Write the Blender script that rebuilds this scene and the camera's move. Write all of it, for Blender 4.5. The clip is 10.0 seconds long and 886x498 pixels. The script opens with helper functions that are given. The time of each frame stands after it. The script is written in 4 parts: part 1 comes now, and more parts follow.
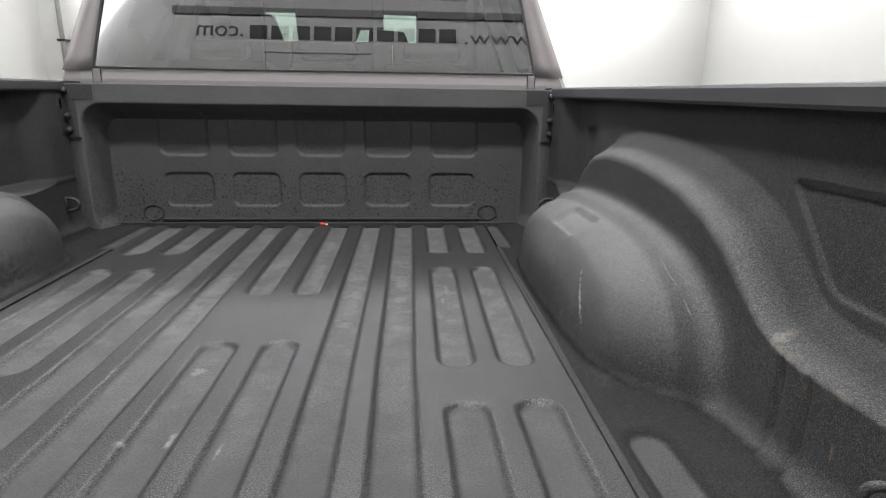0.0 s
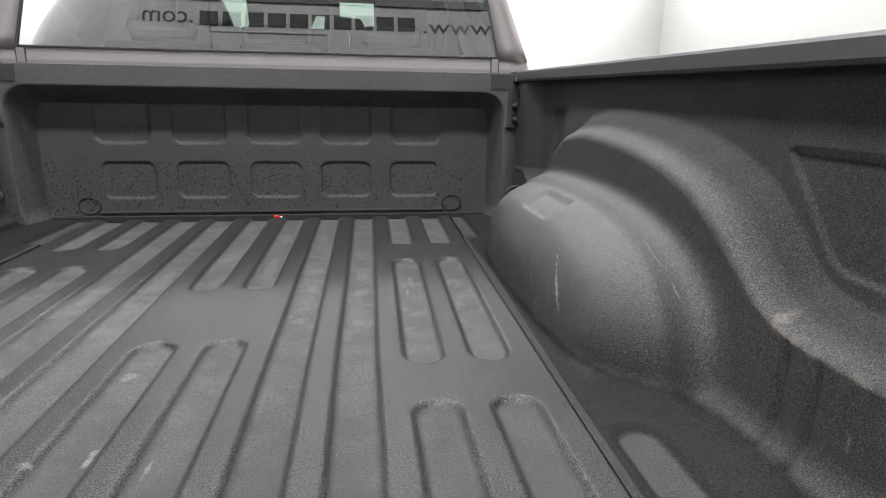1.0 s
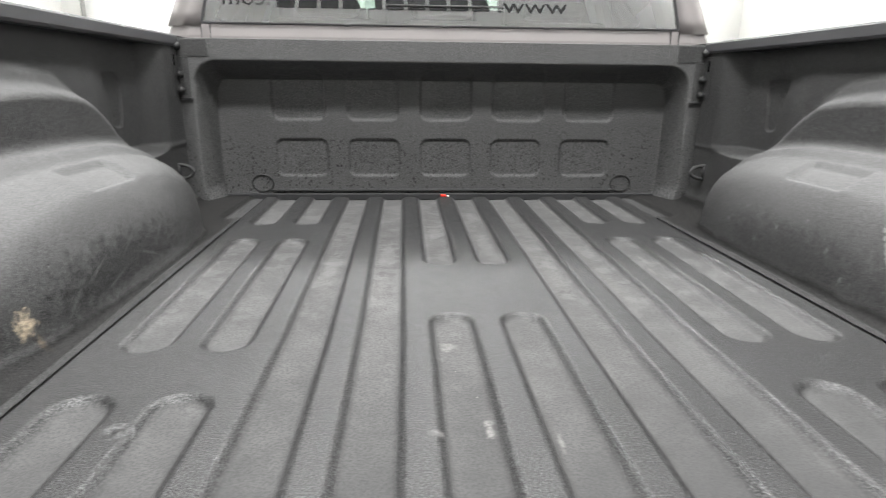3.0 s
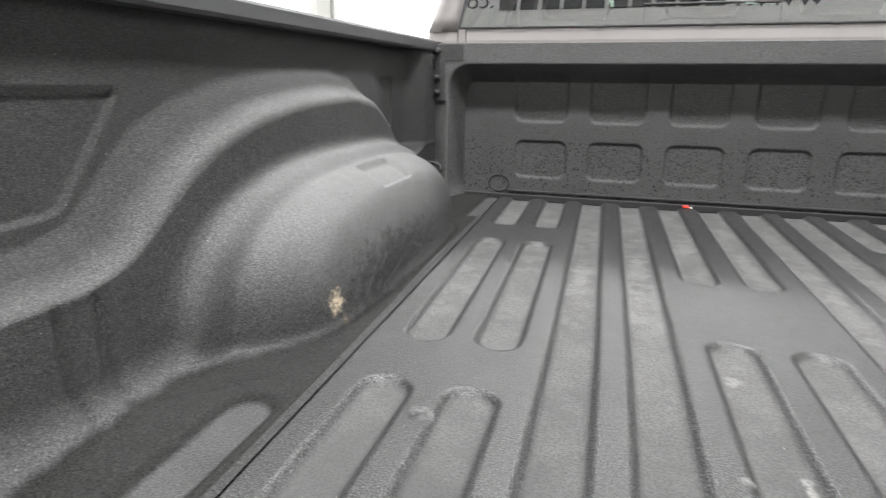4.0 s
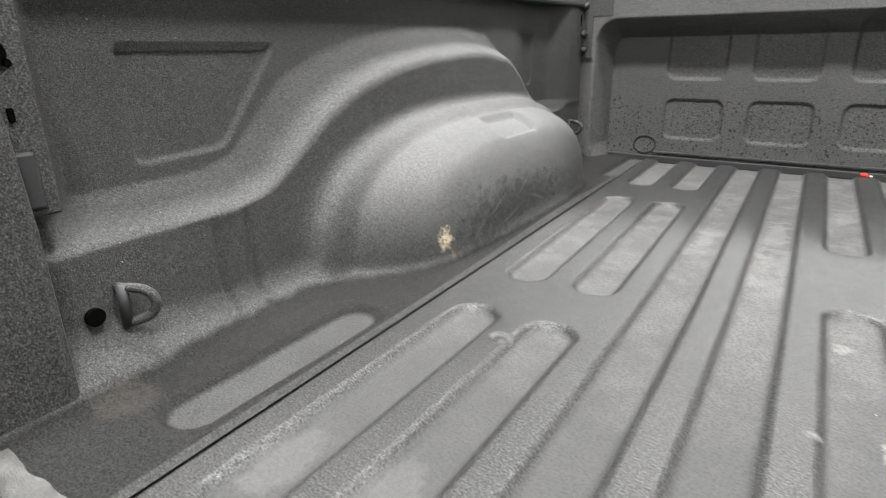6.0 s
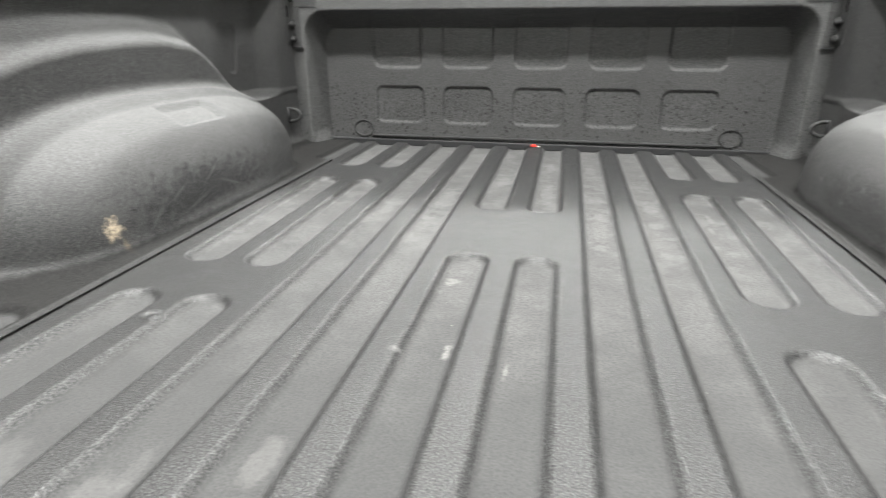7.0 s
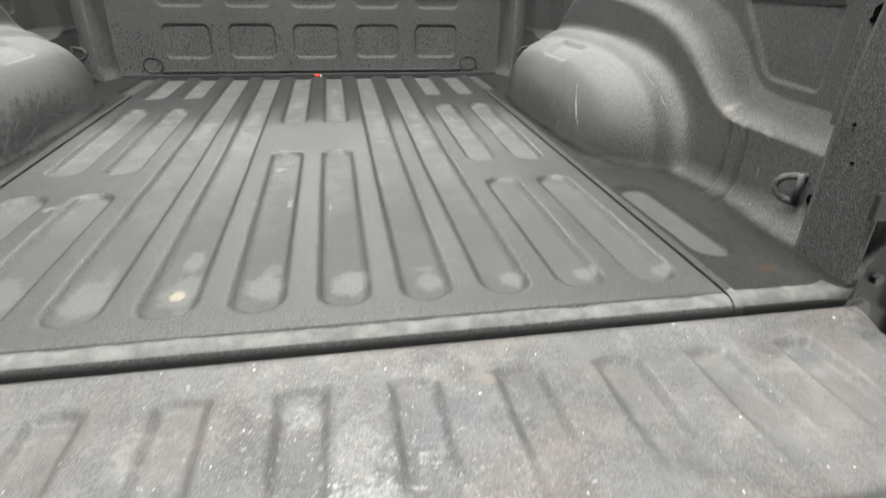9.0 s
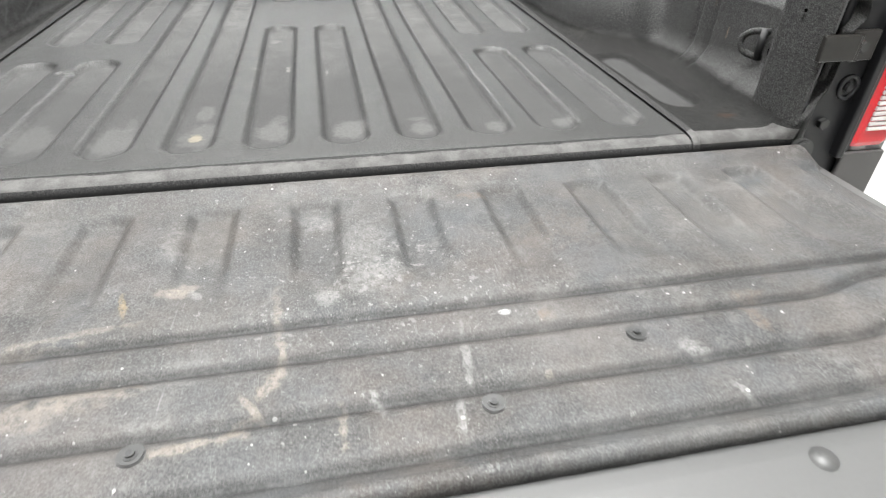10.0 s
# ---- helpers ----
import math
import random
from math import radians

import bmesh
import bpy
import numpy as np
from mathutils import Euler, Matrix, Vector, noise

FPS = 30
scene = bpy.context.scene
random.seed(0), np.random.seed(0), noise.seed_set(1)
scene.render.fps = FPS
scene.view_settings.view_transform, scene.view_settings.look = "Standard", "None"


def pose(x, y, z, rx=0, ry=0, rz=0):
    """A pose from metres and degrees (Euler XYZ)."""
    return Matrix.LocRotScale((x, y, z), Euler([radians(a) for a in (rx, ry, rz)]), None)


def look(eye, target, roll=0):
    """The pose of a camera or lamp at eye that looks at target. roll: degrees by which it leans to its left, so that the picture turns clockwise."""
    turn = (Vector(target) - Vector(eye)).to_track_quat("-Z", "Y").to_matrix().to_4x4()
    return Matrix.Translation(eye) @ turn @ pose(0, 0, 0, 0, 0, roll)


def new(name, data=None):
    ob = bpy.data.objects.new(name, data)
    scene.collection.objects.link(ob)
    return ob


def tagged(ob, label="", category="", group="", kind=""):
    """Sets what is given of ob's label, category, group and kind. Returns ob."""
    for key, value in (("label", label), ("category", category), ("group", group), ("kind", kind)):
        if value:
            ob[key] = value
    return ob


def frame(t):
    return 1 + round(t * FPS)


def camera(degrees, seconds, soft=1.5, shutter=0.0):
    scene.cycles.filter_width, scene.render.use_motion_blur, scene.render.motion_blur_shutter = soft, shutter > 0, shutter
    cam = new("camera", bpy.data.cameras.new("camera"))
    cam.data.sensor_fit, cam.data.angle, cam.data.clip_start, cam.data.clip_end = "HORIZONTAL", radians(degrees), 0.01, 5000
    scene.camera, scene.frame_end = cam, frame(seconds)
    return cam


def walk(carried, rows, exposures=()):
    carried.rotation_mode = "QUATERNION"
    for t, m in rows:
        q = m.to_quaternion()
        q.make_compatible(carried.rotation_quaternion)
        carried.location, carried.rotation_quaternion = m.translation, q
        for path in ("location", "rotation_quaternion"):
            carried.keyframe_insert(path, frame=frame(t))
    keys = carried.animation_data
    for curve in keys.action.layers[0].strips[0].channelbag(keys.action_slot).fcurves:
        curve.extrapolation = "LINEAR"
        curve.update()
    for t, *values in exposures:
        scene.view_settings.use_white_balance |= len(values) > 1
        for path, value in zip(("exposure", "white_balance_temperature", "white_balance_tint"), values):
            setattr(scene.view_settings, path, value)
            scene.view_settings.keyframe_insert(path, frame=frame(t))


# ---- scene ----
cam = camera(76.0, 10.0, soft=1.1, shutter=0.25)
PATH = [
    (0, (0.305, -2.199, 0.481), (0.447, -0.271, -0.03), 0.8),
    (0.5, (0.315, -2.147, 0.456), (0.523, -0.226, -0.057), 0.9),
    (1, (0.307, -2.109, 0.431), (0.583, -0.196, -0.083), 0.9),
    (1.5, (0.27, -2.092, 0.414), (0.584, -0.185, -0.103), 1.0),
    (2, (0.166, -2.068, 0.401), (0.492, -0.168, -0.133), 0.9),
    (2.2, (0.099, -2.059, 0.402), (0.43, -0.162, -0.137), 0.9),
    (3.3, (-0.182, -2.009, 0.365), (-0.242, -0.086, -0.18), 0.6),
    (3.5, (-0.205, -2.014, 0.379), (-0.407, -0.103, -0.176), 0.7),
    (4, (-0.266, -2.015, 0.383), (-0.799, -0.169, -0.171), 0.7),
    (4.5, (-0.291, -2.017, 0.382), (-1.11, -0.279, -0.175), 0.2),
    (5, (-0.287, -2.015, 0.384), (-1.324, -0.405, -0.194), 0.1),
    (5.2, (-0.273, -2.009, 0.379), (-1.349, -0.431, -0.213), -0.1),
    (6.3, (-0.075, -2.056, 0.362), (-1.03, -0.44, -0.327), -0.9),
    (6.5, (-0.016, -2.049, 0.362), (-0.831, -0.36, -0.334), -0.7),
    (7, (0.085, -2.056, 0.363), (-0.293, -0.22, -0.333), -0.0),
    (7.5, (0.161, -2.089, 0.383), (0.142, -0.214, -0.314), 0.6),
    (8, (0.196, -2.18, 0.438), (0.402, -0.315, -0.255), 1.0),
    (8.3, (0.170, -2.318, 0.472), (0.446, -0.470, -0.226), 1.0),
    (8.5, (0.152, -2.378, 0.458), (0.458, -0.53, -0.242), 1.1),
    (9, (0.063, -2.512, 0.405), (0.403, -0.748, -0.475), 1.2),
    (9.5, (0.025, -2.577, 0.366), (0.367, -0.917, -0.696), 1.2),
    (10, (0.034, -2.655, 0.356), (0.385, -1.046, -0.779), 1.4),
]
EXPOSURES = [(0.0, -0.12, 6450, 12), (1.5, 0.08, 6450, 12), (2.2, 0.33, 6480, 11), (3.4, 0.58, 6540, 9), (5.2, 0.60, 6450, 10), (6.4, 0.92, 6620, 8), (7.5, 0.88, 6580, 7), (8.3, 0.76, 6520, 9), (9.0, 0.74, 6680, 6), (9.5, 0.72, 6680, 6), (10.0, 0.56, 6560, 8)]
walk(cam, [(t, look(eye, target, roll)) for t, eye, target, roll in PATH], EXPOSURES)


# ---- world and light ----
world = bpy.data.worlds.new("world")
scene.world = world
world.use_nodes = True
world.node_tree.nodes["Background"].inputs[0].default_value = (0.9, 0.95, 1.0, 1)
world.node_tree.nodes["Background"].inputs[1].default_value = 0.05

GROUND = -0.86          # showroom floor below the bed floor
ROOM = (-7.0, 7.0, -8.0, 10.6, 5.2)   # x0, x1, y0, y1, ceiling height


def lamp(name, x, y, z, sx, sy, watts, rx=0.0, ry=0.0, spread=115):
    data = bpy.data.lights.new(name, "AREA")
    data.shape, data.size, data.size_y, data.energy = "RECTANGLE", sx, sy, watts
    data.color = (1.0, 1.0, 1.0)
    data.spread = radians(spread)
    ob = new(name, data)
    ob.matrix_world = pose(x, y, z, rx, ry, 0)
    return ob


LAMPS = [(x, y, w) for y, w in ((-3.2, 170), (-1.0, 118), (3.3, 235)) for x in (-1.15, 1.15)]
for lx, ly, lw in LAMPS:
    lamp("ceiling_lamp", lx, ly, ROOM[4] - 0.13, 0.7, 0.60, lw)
# unseen fill strips, added to brighten the walls
for s in (-1, 1):
    lamp("wall_fill", s * 5.6, 4.2, ROOM[4] - 0.15, 0.25, 10.0, 250, 0, -50 * s, 80)
lamp("wall_fill", 0.0, 9.2, ROOM[4] - 0.15, 11.0, 0.25, 560, 46, 0, 85)
lamp("wall_fill", 0.0, -4.4, ROOM[4] - 0.15, 11.0, 0.25, 330, -60, 0, 80)


# ---- materials ----
def material(name):
    m = bpy.data.materials.new(name)
    m.use_nodes = True
    nt = m.node_tree
    return m, nt, nt.nodes["Principled BSDF"]


def node(nt, kind, **inputs):
    n = nt.nodes.new(kind)
    for key, value in inputs.items():
        n.inputs[key.replace("_", " ")].default_value = value
    return n


def ramp(nt, source, stops):
    r = nt.nodes.new("ShaderNodeValToRGB")
    while len(r.color_ramp.elements) < len(stops):
        r.color_ramp.elements.new(0.5)
    for e, (p, c) in zip(r.color_ramp.elements, stops):
        e.position = p
        e.color = c if len(c) == 4 else (*c, 1)
    nt.links.new(source, r.inputs[0])
    return r.outputs[0]


def grey(v, warm=0.0):
    return (v * (1 + warm), v, v * (1 - warm), 1)


def mix(nt, fac, a, b):
    m = nt.nodes.new("ShaderNodeMix")
    m.data_type = "RGBA"
    for sock, v in ((m.inputs[0], fac), (m.inputs[6], a), (m.inputs[7], b)):
        if hasattr(v, "is_output"):
            nt.links.new(v, sock)
        else:
            sock.default_value = v
    return m.outputs[2]


def maths(nt, op, a, b=0.0, clamp=False):
    m = nt.nodes.new("ShaderNodeMath")
    m.operation, m.use_clamp = op, clamp
    for sock, v in ((m.inputs[0], a), (m.inputs[1], b)):
        if hasattr(v, "is_output"):
            nt.links.new(v, sock)
        else:
            sock.default_value = v
    return m.outputs[0]


def noise_tex(nt, co, scale, detail=3.0, rough=0.55):
    n = node(nt, "ShaderNodeTexNoise", Scale=scale, Detail=detail, Roughness=rough)
    nt.links.new(co, n.inputs["Vector"])
    return n.outputs[0]


def bump(nt, height, strength, distance, below=None):
    b = node(nt, "ShaderNodeBump", Strength=strength, Distance=distance)
    nt.links.new(height, b.inputs["Height"])
    if below is not None:
        nt.links.new(below, b.inputs["Normal"])
    return b.outputs[0]


def liner_base(name, dark, light, rough=0.55, grain=360.0, depth=0.0015, warm=0.0, spec=0.3, fleck=2.3, crisp=0.5):
    """Sprayed rubbery coating: pebbled grain, faint stains."""
    m, nt, p = material(name)
    co = nt.nodes.new("ShaderNodeTexCoord").outputs["Object"]
    big = noise_tex(nt, co, 3.5, 5.0)
    mid = noise_tex(nt, co, 34.0, 4.0)
    fine = noise_tex(nt, co, grain, 3.0, 0.58)
    col = mix(nt, ramp(nt, big, [(0.35, (0, 0, 0)), (0.7, (1, 1, 1))]), grey(dark, warm), grey(light, warm))
    col = mix(nt, ramp(nt, fine, [(0.34, grey(0.3 + crisp * 0.5)), (0.48, (0, 0, 0))]), col, grey(dark * 0.4, warm))
    col = mix(nt, ramp(nt, fine, [(0.53, (0, 0, 0)), (0.66, grey(0.4 + crisp * 0.5))]), col, grey(light * fleck, warm))
    col = mix(nt, ramp(nt, mid, [(0.6, (0, 0, 0)), (0.8, (0.35, 0.35, 0.35))]), col, grey(light * 1.5, warm))
    clump = nt.nodes.new("ShaderNodeMix")
    clump.data_type, clump.blend_type = "RGBA", "MULTIPLY"
    clump.inputs[0].default_value = 1.0
    nt.links.new(col, clump.inputs[6])
    nt.links.new(ramp(nt, noise_tex(nt, co, grain * 0.42, 2.0, 0.6), [(0.34, grey(1 - 0.45 * crisp)), (0.66, grey(1 + 0.6 * crisp))]), clump.inputs[7])
    col = clump.outputs[2]
    glint = ramp(nt, fine, [(0.38, grey(0.62 - crisp * 0.5)), (0.64, grey(0.62 + crisp * 0.7))])
    glint = maths(nt, "MULTIPLY", glint, spec * 1.5)
    nt.links.new(glint, p.inputs["Specular IOR Level"])
    rr = nt.nodes.new("ShaderNodeMapRange")
    nt.links.new(mid, rr.inputs[0])
    rr.inputs[3].default_value, rr.inputs[4].default_value = rough - 0.08, rough + 0.08
    nt.links.new(rr.outputs[0], p.inputs["Roughness"])
    nt.links.new(bump(nt, fine, 1.0, depth), p.inputs["Normal"])
    nt.links.new(col, p.inputs["Base Color"])
    return m, nt, p, co, col


def plain(name, color, rough=0.5, metal=0.0, speck=0.12, scale=60.0):
    m, nt, p = material(name)
    co = nt.nodes.new("ShaderNodeTexCoord").outputs["Object"]
    n = noise_tex(nt, co, scale, 4.0)
    c = (*color, 1)
    hi = tuple(min(1, v * (1 + speck)) for v in color) + (1,)
    lo = tuple(v * (1 - speck) for v in color) + (1,)
    nt.links.new(mix(nt, n, lo, hi), p.inputs["Base Color"])
    p.inputs["Roughness"].default_value, p.inputs["Metallic"].default_value = rough, metal
    nt.links.new(bump(nt, n, 0.15, 0.0006), p.inputs["Normal"])
    return m



def blot(nt, co, col, centre, size, tint, ragged=0.35, scale=60.0, amount=1.0, turn=(0, 0, 0), edge=0.45, mottle=0.25):
    """A stain or scuff with a ragged edge at a place on the surface."""
    mp = nt.nodes.new("ShaderNodeMapping")
    mp.vector_type = "TEXTURE"
    mp.inputs["Location"].default_value, mp.inputs["Scale"].default_value = centre, size
    mp.inputs["Rotation"].default_value = [radians(v) for v in turn]
    nt.links.new(co, mp.inputs["Vector"])
    ln = nt.nodes.new("ShaderNodeVectorMath")
    ln.operation = "LENGTH"
    nt.links.new(mp.outputs[0], ln.inputs[0])
    d = maths(nt, "ADD", ln.outputs["Value"], maths(nt, "MULTIPLY", maths(nt, "SUBTRACT", noise_tex(nt, co, scale, 4.0, 0.65), 0.5), ragged * 5))
    fac = ramp(nt, d, [(edge, (amount, amount, amount)), (1.0, (0, 0, 0))])
    mott = ramp(nt, noise_tex(nt, co, 190.0, 4.0, 0.7), [(0.36, (mottle, mottle, mottle)), (0.58, (1, 1, 1))])
    return mix(nt, maths(nt, "MULTIPLY", fac, mott), col, tint)


def specks(nt, co, col, scale, size, keep, tint, stretch=(1, 1, 1), patch=None):
    """Scattered small marks; keep is the share of cells that carry one."""
    mp = nt.nodes.new("ShaderNodeMapping")
    mp.inputs["Scale"].default_value = stretch
    nt.links.new(co, mp.inputs["Vector"])
    v = node(nt, "ShaderNodeTexVoronoi", Scale=scale)
    nt.links.new(mp.outputs[0], v.inputs["Vector"])
    sepc = nt.nodes.new("ShaderNodeSeparateColor")
    nt.links.new(v.outputs["Color"], sepc.inputs[0])
    near = maths(nt, "LESS_THAN", maths(nt, "ADD", v.outputs["Distance"], maths(nt, "MULTIPLY", sepc.outputs[1], size * 0.7)), size)
    pick = maths(nt, "LESS_THAN", sepc.outputs[0], keep)
    fac = maths(nt, "MULTIPLY", near, pick)
    if patch is not None:
        fac = maths(nt, "MULTIPLY", fac, patch)
    return mix(nt, fac, col, tint)


LINER, nt, p, co, col = liner_base("bed_liner", 0.022, 0.031, 0.6, 520.0, fleck=2.2, crisp=0.6)
col = specks(nt, co, col, 75.0, 0.08, 0.05, grey(0.2))
nt.links.new(col, p.inputs["Base Color"])

SIDE_LINERS = []
for side in (-1, 1):
    m, nt, p, co, col = liner_base("bed_side_liner", 0.028, 0.040, 0.68, 600.0, spec=0.22, fleck=2.0, crisp=0.52)
    sep = nt.nodes.new("ShaderNodeSeparateXYZ")
    nt.links.new(co, sep.inputs[0])
    col = specks(nt, co, col, 75.0, 0.08, 0.05, grey(0.2))
    # paler tone over the top of the housing
    col = blot(nt, co, col, (side * 0.70, -1.04, 0.18), (0.12, 0.46, 0.16), ramp(nt, noise_tex(nt, co, 430.0, 3.0), [(0.38, grey(0.050)), (0.62, grey(0.095))]), 0.12, 6.0, 0.8 if side < 0 else 0.7, mottle=0.8)
    # scuffs rubbed along the foot of the wheel housing
    if side < 0:
        col = blot(nt, co, col, (-0.64, -1.00, 0.06), (0.05, 0.27, 0.075), grey(0.008), 0.5, 55.0, 0.85)
        for y, z, l, tilt in ((-1.17, 0.05, 0.05, 40), (-1.10, 0.08, 0.04, 25), (-1.05, 0.05, 0.06, 15), (-0.98, 0.10, 0.05, 30), (-0.92, 0.06, 0.05, -20), (-0.86, 0.09, 0.04, 35), (-0.80, 0.07, 0.05, 10), (-0.76, 0.11, 0.03, 50)):
            col = blot(nt, co, col, (-0.638, y, z), (0.03, l, 0.0035), grey(0.075), 0.35, 90.0, 0.6, (tilt, 0, 0))
        col = blot(nt, co, col, (-0.635, -0.92, 0.030), (0.05, 0.25, 0.016), grey(0.075), 0.6, 70.0, 0.5)
        col = blot(nt, co, col, (-0.653, -1.267, 0.056), (0.05, 0.018, 0.022), (0.40, 0.33, 0.24, 1), 0.5, 110.0)
        col = blot(nt, co, col, (-0.646, -1.252, 0.022), (0.05, 0.007, 0.014), (0.10, 0.08, 0.06, 1), 0.35, 130.0)
        col = blot(nt, co, col, (-0.735, -1.790, 0.006), (0.035, 0.04, 0.02), (0.15, 0.13, 0.11, 1), 0.25, 30.0, 0.7, edge=0.7)
    else:
        col = blot(nt, co, col, (0.650, -1.178, 0.108), (0.03, 0.0055, 0.058), grey(0.26), 0.6, 130.0, 0.9, (-34, 0, 0))
        col = blot(nt, co, col, (0.66, -1.150, 0.095), (0.03, 0.0015, 0.03), grey(0.14), 0.4, 130.0, 0.7, (-20, 0, 0))
        # inboard face of the housing set darker
        col = blot(nt, co, col, (0.636, -0.93, 0.05), (0.035, 0.27, 0.085), grey(0.012), 0.35, 40.0, 0.7)
        for y, z in ((-1.05, 0.09), (-0.98, 0.13), (-0.90, 0.10), (-0.84, 0.06), (-0.78, 0.12), (-1.10, 0.05), (-0.72, 0.08)):
            col = blot(nt, co, col, (0.637, y, z), (0.03, 0.005, 0.007), grey(0.12), 0.5, 120.0, 0.7)
        # long thin scratch along the flange
        col = blot(nt, co, col, (0.759, -1.303, 0.199), (0.03, 0.052, 0.0012), grey(0.11, 0.03), 0.12, 60.0, 0.7, (23, 0, 0))
        col = blot(nt, co, col, (0.761, -1.371, 0.163), (0.03, 0.024, 0.0016), grey(0.11, 0.03), 0.2, 60.0, 0.7, (37, 0, 0))
        for y, z, ry, rz, tint in ((-1.527, 0.178, 0.010, 0.016, (0.105, 0.095, 0.083, 1)), (-1.534, 0.166, 0.020, 0.009, (0.075, 0.069, 0.057, 1)), (-1.560, 0.164, 0.012, 0.007, (0.075, 0.068, 0.058, 1)),
                                   (-1.590, 0.158, 0.010, 0.010, (0.075, 0.070, 0.060, 1)), (-1.655, 0.160, 0.018, 0.006, (0.075, 0.068, 0.058, 1)), (-1.597, 0.140, 0.004, 0.012, (0.09, 0.065, 0.05, 1)), (-1.658, 0.089, 0.003, 0.018, (0.15, 0.11, 0.08, 1))):
            col = blot(nt, co, col, (0.808, y, z), (0.03, ry, rz), tint, 0.5, 120.0, 0.9)
        col = blot(nt, co, col, (0.66, -1.30, 0.012), (0.03, 0.055, 0.012), grey(0.12, 0.05), 0.6, 80.0, 0.6)
        col = blot(nt, co, col, (0.70, -1.845, -0.002), (0.022, 0.012, 0.02), (0.16, 0.075, 0.035, 1), 0.4, 90.0, 0.7)
        col = blot(nt, co, col, (0.69, -1.79, -0.006), (0.014, 0.014, 0.02), (0.012, 0.011, 0.01, 1), 0.3, 90.0, 0.8)
    # worn rear lip
    lipn = maths(nt, "ADD", maths(nt, "MULTIPLY", sep.outputs["Y"], -1.0), maths(nt, "MULTIPLY", maths(nt, "SUBTRACT", noise_tex(nt, co, 18.0, 4.0), 0.5), 0.016))
    worn = maths(nt, "MULTIPLY", maths(nt, "GREATER_THAN", lipn, 1.899), maths(nt, "MULTIPLY", maths(nt, "LESS_THAN", sep.outputs["Z"], 0.01), maths(nt, "GREATER_THAN", sep.outputs["Z"], -0.0075)))
    wornf = ramp(nt, noise_tex(nt, co, 40.0, 4.0), [(0.3, (0.35, 0.35, 0.35)), (0.7, (0.9, 0.9, 0.9))])
    low = ramp(nt, maths(nt, "MULTIPLY", sep.outputs["Z"], -100.0), [(0.35, (0, 0, 0)), (0.75, (0.8, 0.8, 0.8))])
    flat = maths(nt, "GREATER_THAN", sep.outputs["Y"], -1.862)
    # coating darker and duller low down, over foot and flat strip
    foot_dark = ramp(nt, maths(nt, "ADD", maths(nt, "MULTIPLY", sep.outputs["Z"], 10.0), maths(nt, "MULTIPLY", noise_tex(nt, co, 26.0, 4.0), 0.12)), [(0.20 if side < 0 else 0.25, (0.85, 0.85, 0.85)), (0.29 if side < 0 else 0.37, (0, 0, 0))])
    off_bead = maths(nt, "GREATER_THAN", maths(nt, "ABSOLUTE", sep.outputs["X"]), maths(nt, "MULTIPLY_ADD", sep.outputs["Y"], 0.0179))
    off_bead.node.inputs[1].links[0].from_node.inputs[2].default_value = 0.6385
    foot_dark = maths(nt, "MULTIPLY", foot_dark, maths(nt, "MULTIPLY_ADD", off_bead, 0.4))
    foot_dark.node.inputs[1].links[0].from_node.inputs[2].default_value = 0.6
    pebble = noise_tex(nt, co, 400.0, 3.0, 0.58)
    col = mix(nt, foot_dark, col, ramp(nt, pebble, [(0.36, grey(0.003, 0.03)), (0.66, grey(0.016, 0.03))]))
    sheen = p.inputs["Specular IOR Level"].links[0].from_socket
    matt = maths(nt, "SUBTRACT", 1.0, maths(nt, "MULTIPLY", foot_dark, 0.95))
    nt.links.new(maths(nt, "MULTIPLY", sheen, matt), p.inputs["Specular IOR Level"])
    film = mix(nt, noise_tex(nt, co, 16.0, 6.0, 0.7), ramp(nt, pebble, [(0.36, grey(0.016)), (0.66, grey(0.036))]), ramp(nt, pebble, [(0.36, grey(0.038)), (0.66, grey(0.075))]))
    col = mix(nt, maths(nt, "MULTIPLY", low, flat), col, film)
    col = mix(nt, maths(nt, "MULTIPLY", worn, wornf), col, grey(0.085, 0.02))
    # lower drop face blackened in the colour, as shade of the gap
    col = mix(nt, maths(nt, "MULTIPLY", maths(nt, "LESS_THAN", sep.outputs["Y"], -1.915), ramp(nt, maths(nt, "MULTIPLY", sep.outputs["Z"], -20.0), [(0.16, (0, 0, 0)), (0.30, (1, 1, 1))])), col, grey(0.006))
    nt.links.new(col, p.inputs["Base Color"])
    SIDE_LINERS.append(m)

# floor: a darker copy of the coating with pale dust lying in the pressed channels
FLOOR_LINER, nt, p, co, col = liner_base("bed_floor_liner", 0.010, 0.014, 0.48, depth=0.0009, grain=430.0, spec=0.31, fleck=3.2, crisp=0.65)
sep = nt.nodes.new("ShaderNodeSeparateXYZ")
nt.links.new(co, sep.inputs[0])
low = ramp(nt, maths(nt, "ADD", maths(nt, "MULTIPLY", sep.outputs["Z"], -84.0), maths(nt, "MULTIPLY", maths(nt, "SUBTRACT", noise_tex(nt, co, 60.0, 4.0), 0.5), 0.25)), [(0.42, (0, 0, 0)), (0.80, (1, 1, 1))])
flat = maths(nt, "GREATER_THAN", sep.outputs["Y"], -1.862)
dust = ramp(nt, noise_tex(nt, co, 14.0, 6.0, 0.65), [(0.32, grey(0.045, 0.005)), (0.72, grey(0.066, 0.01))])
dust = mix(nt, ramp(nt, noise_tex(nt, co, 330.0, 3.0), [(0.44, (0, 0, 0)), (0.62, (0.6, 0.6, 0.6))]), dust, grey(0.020))
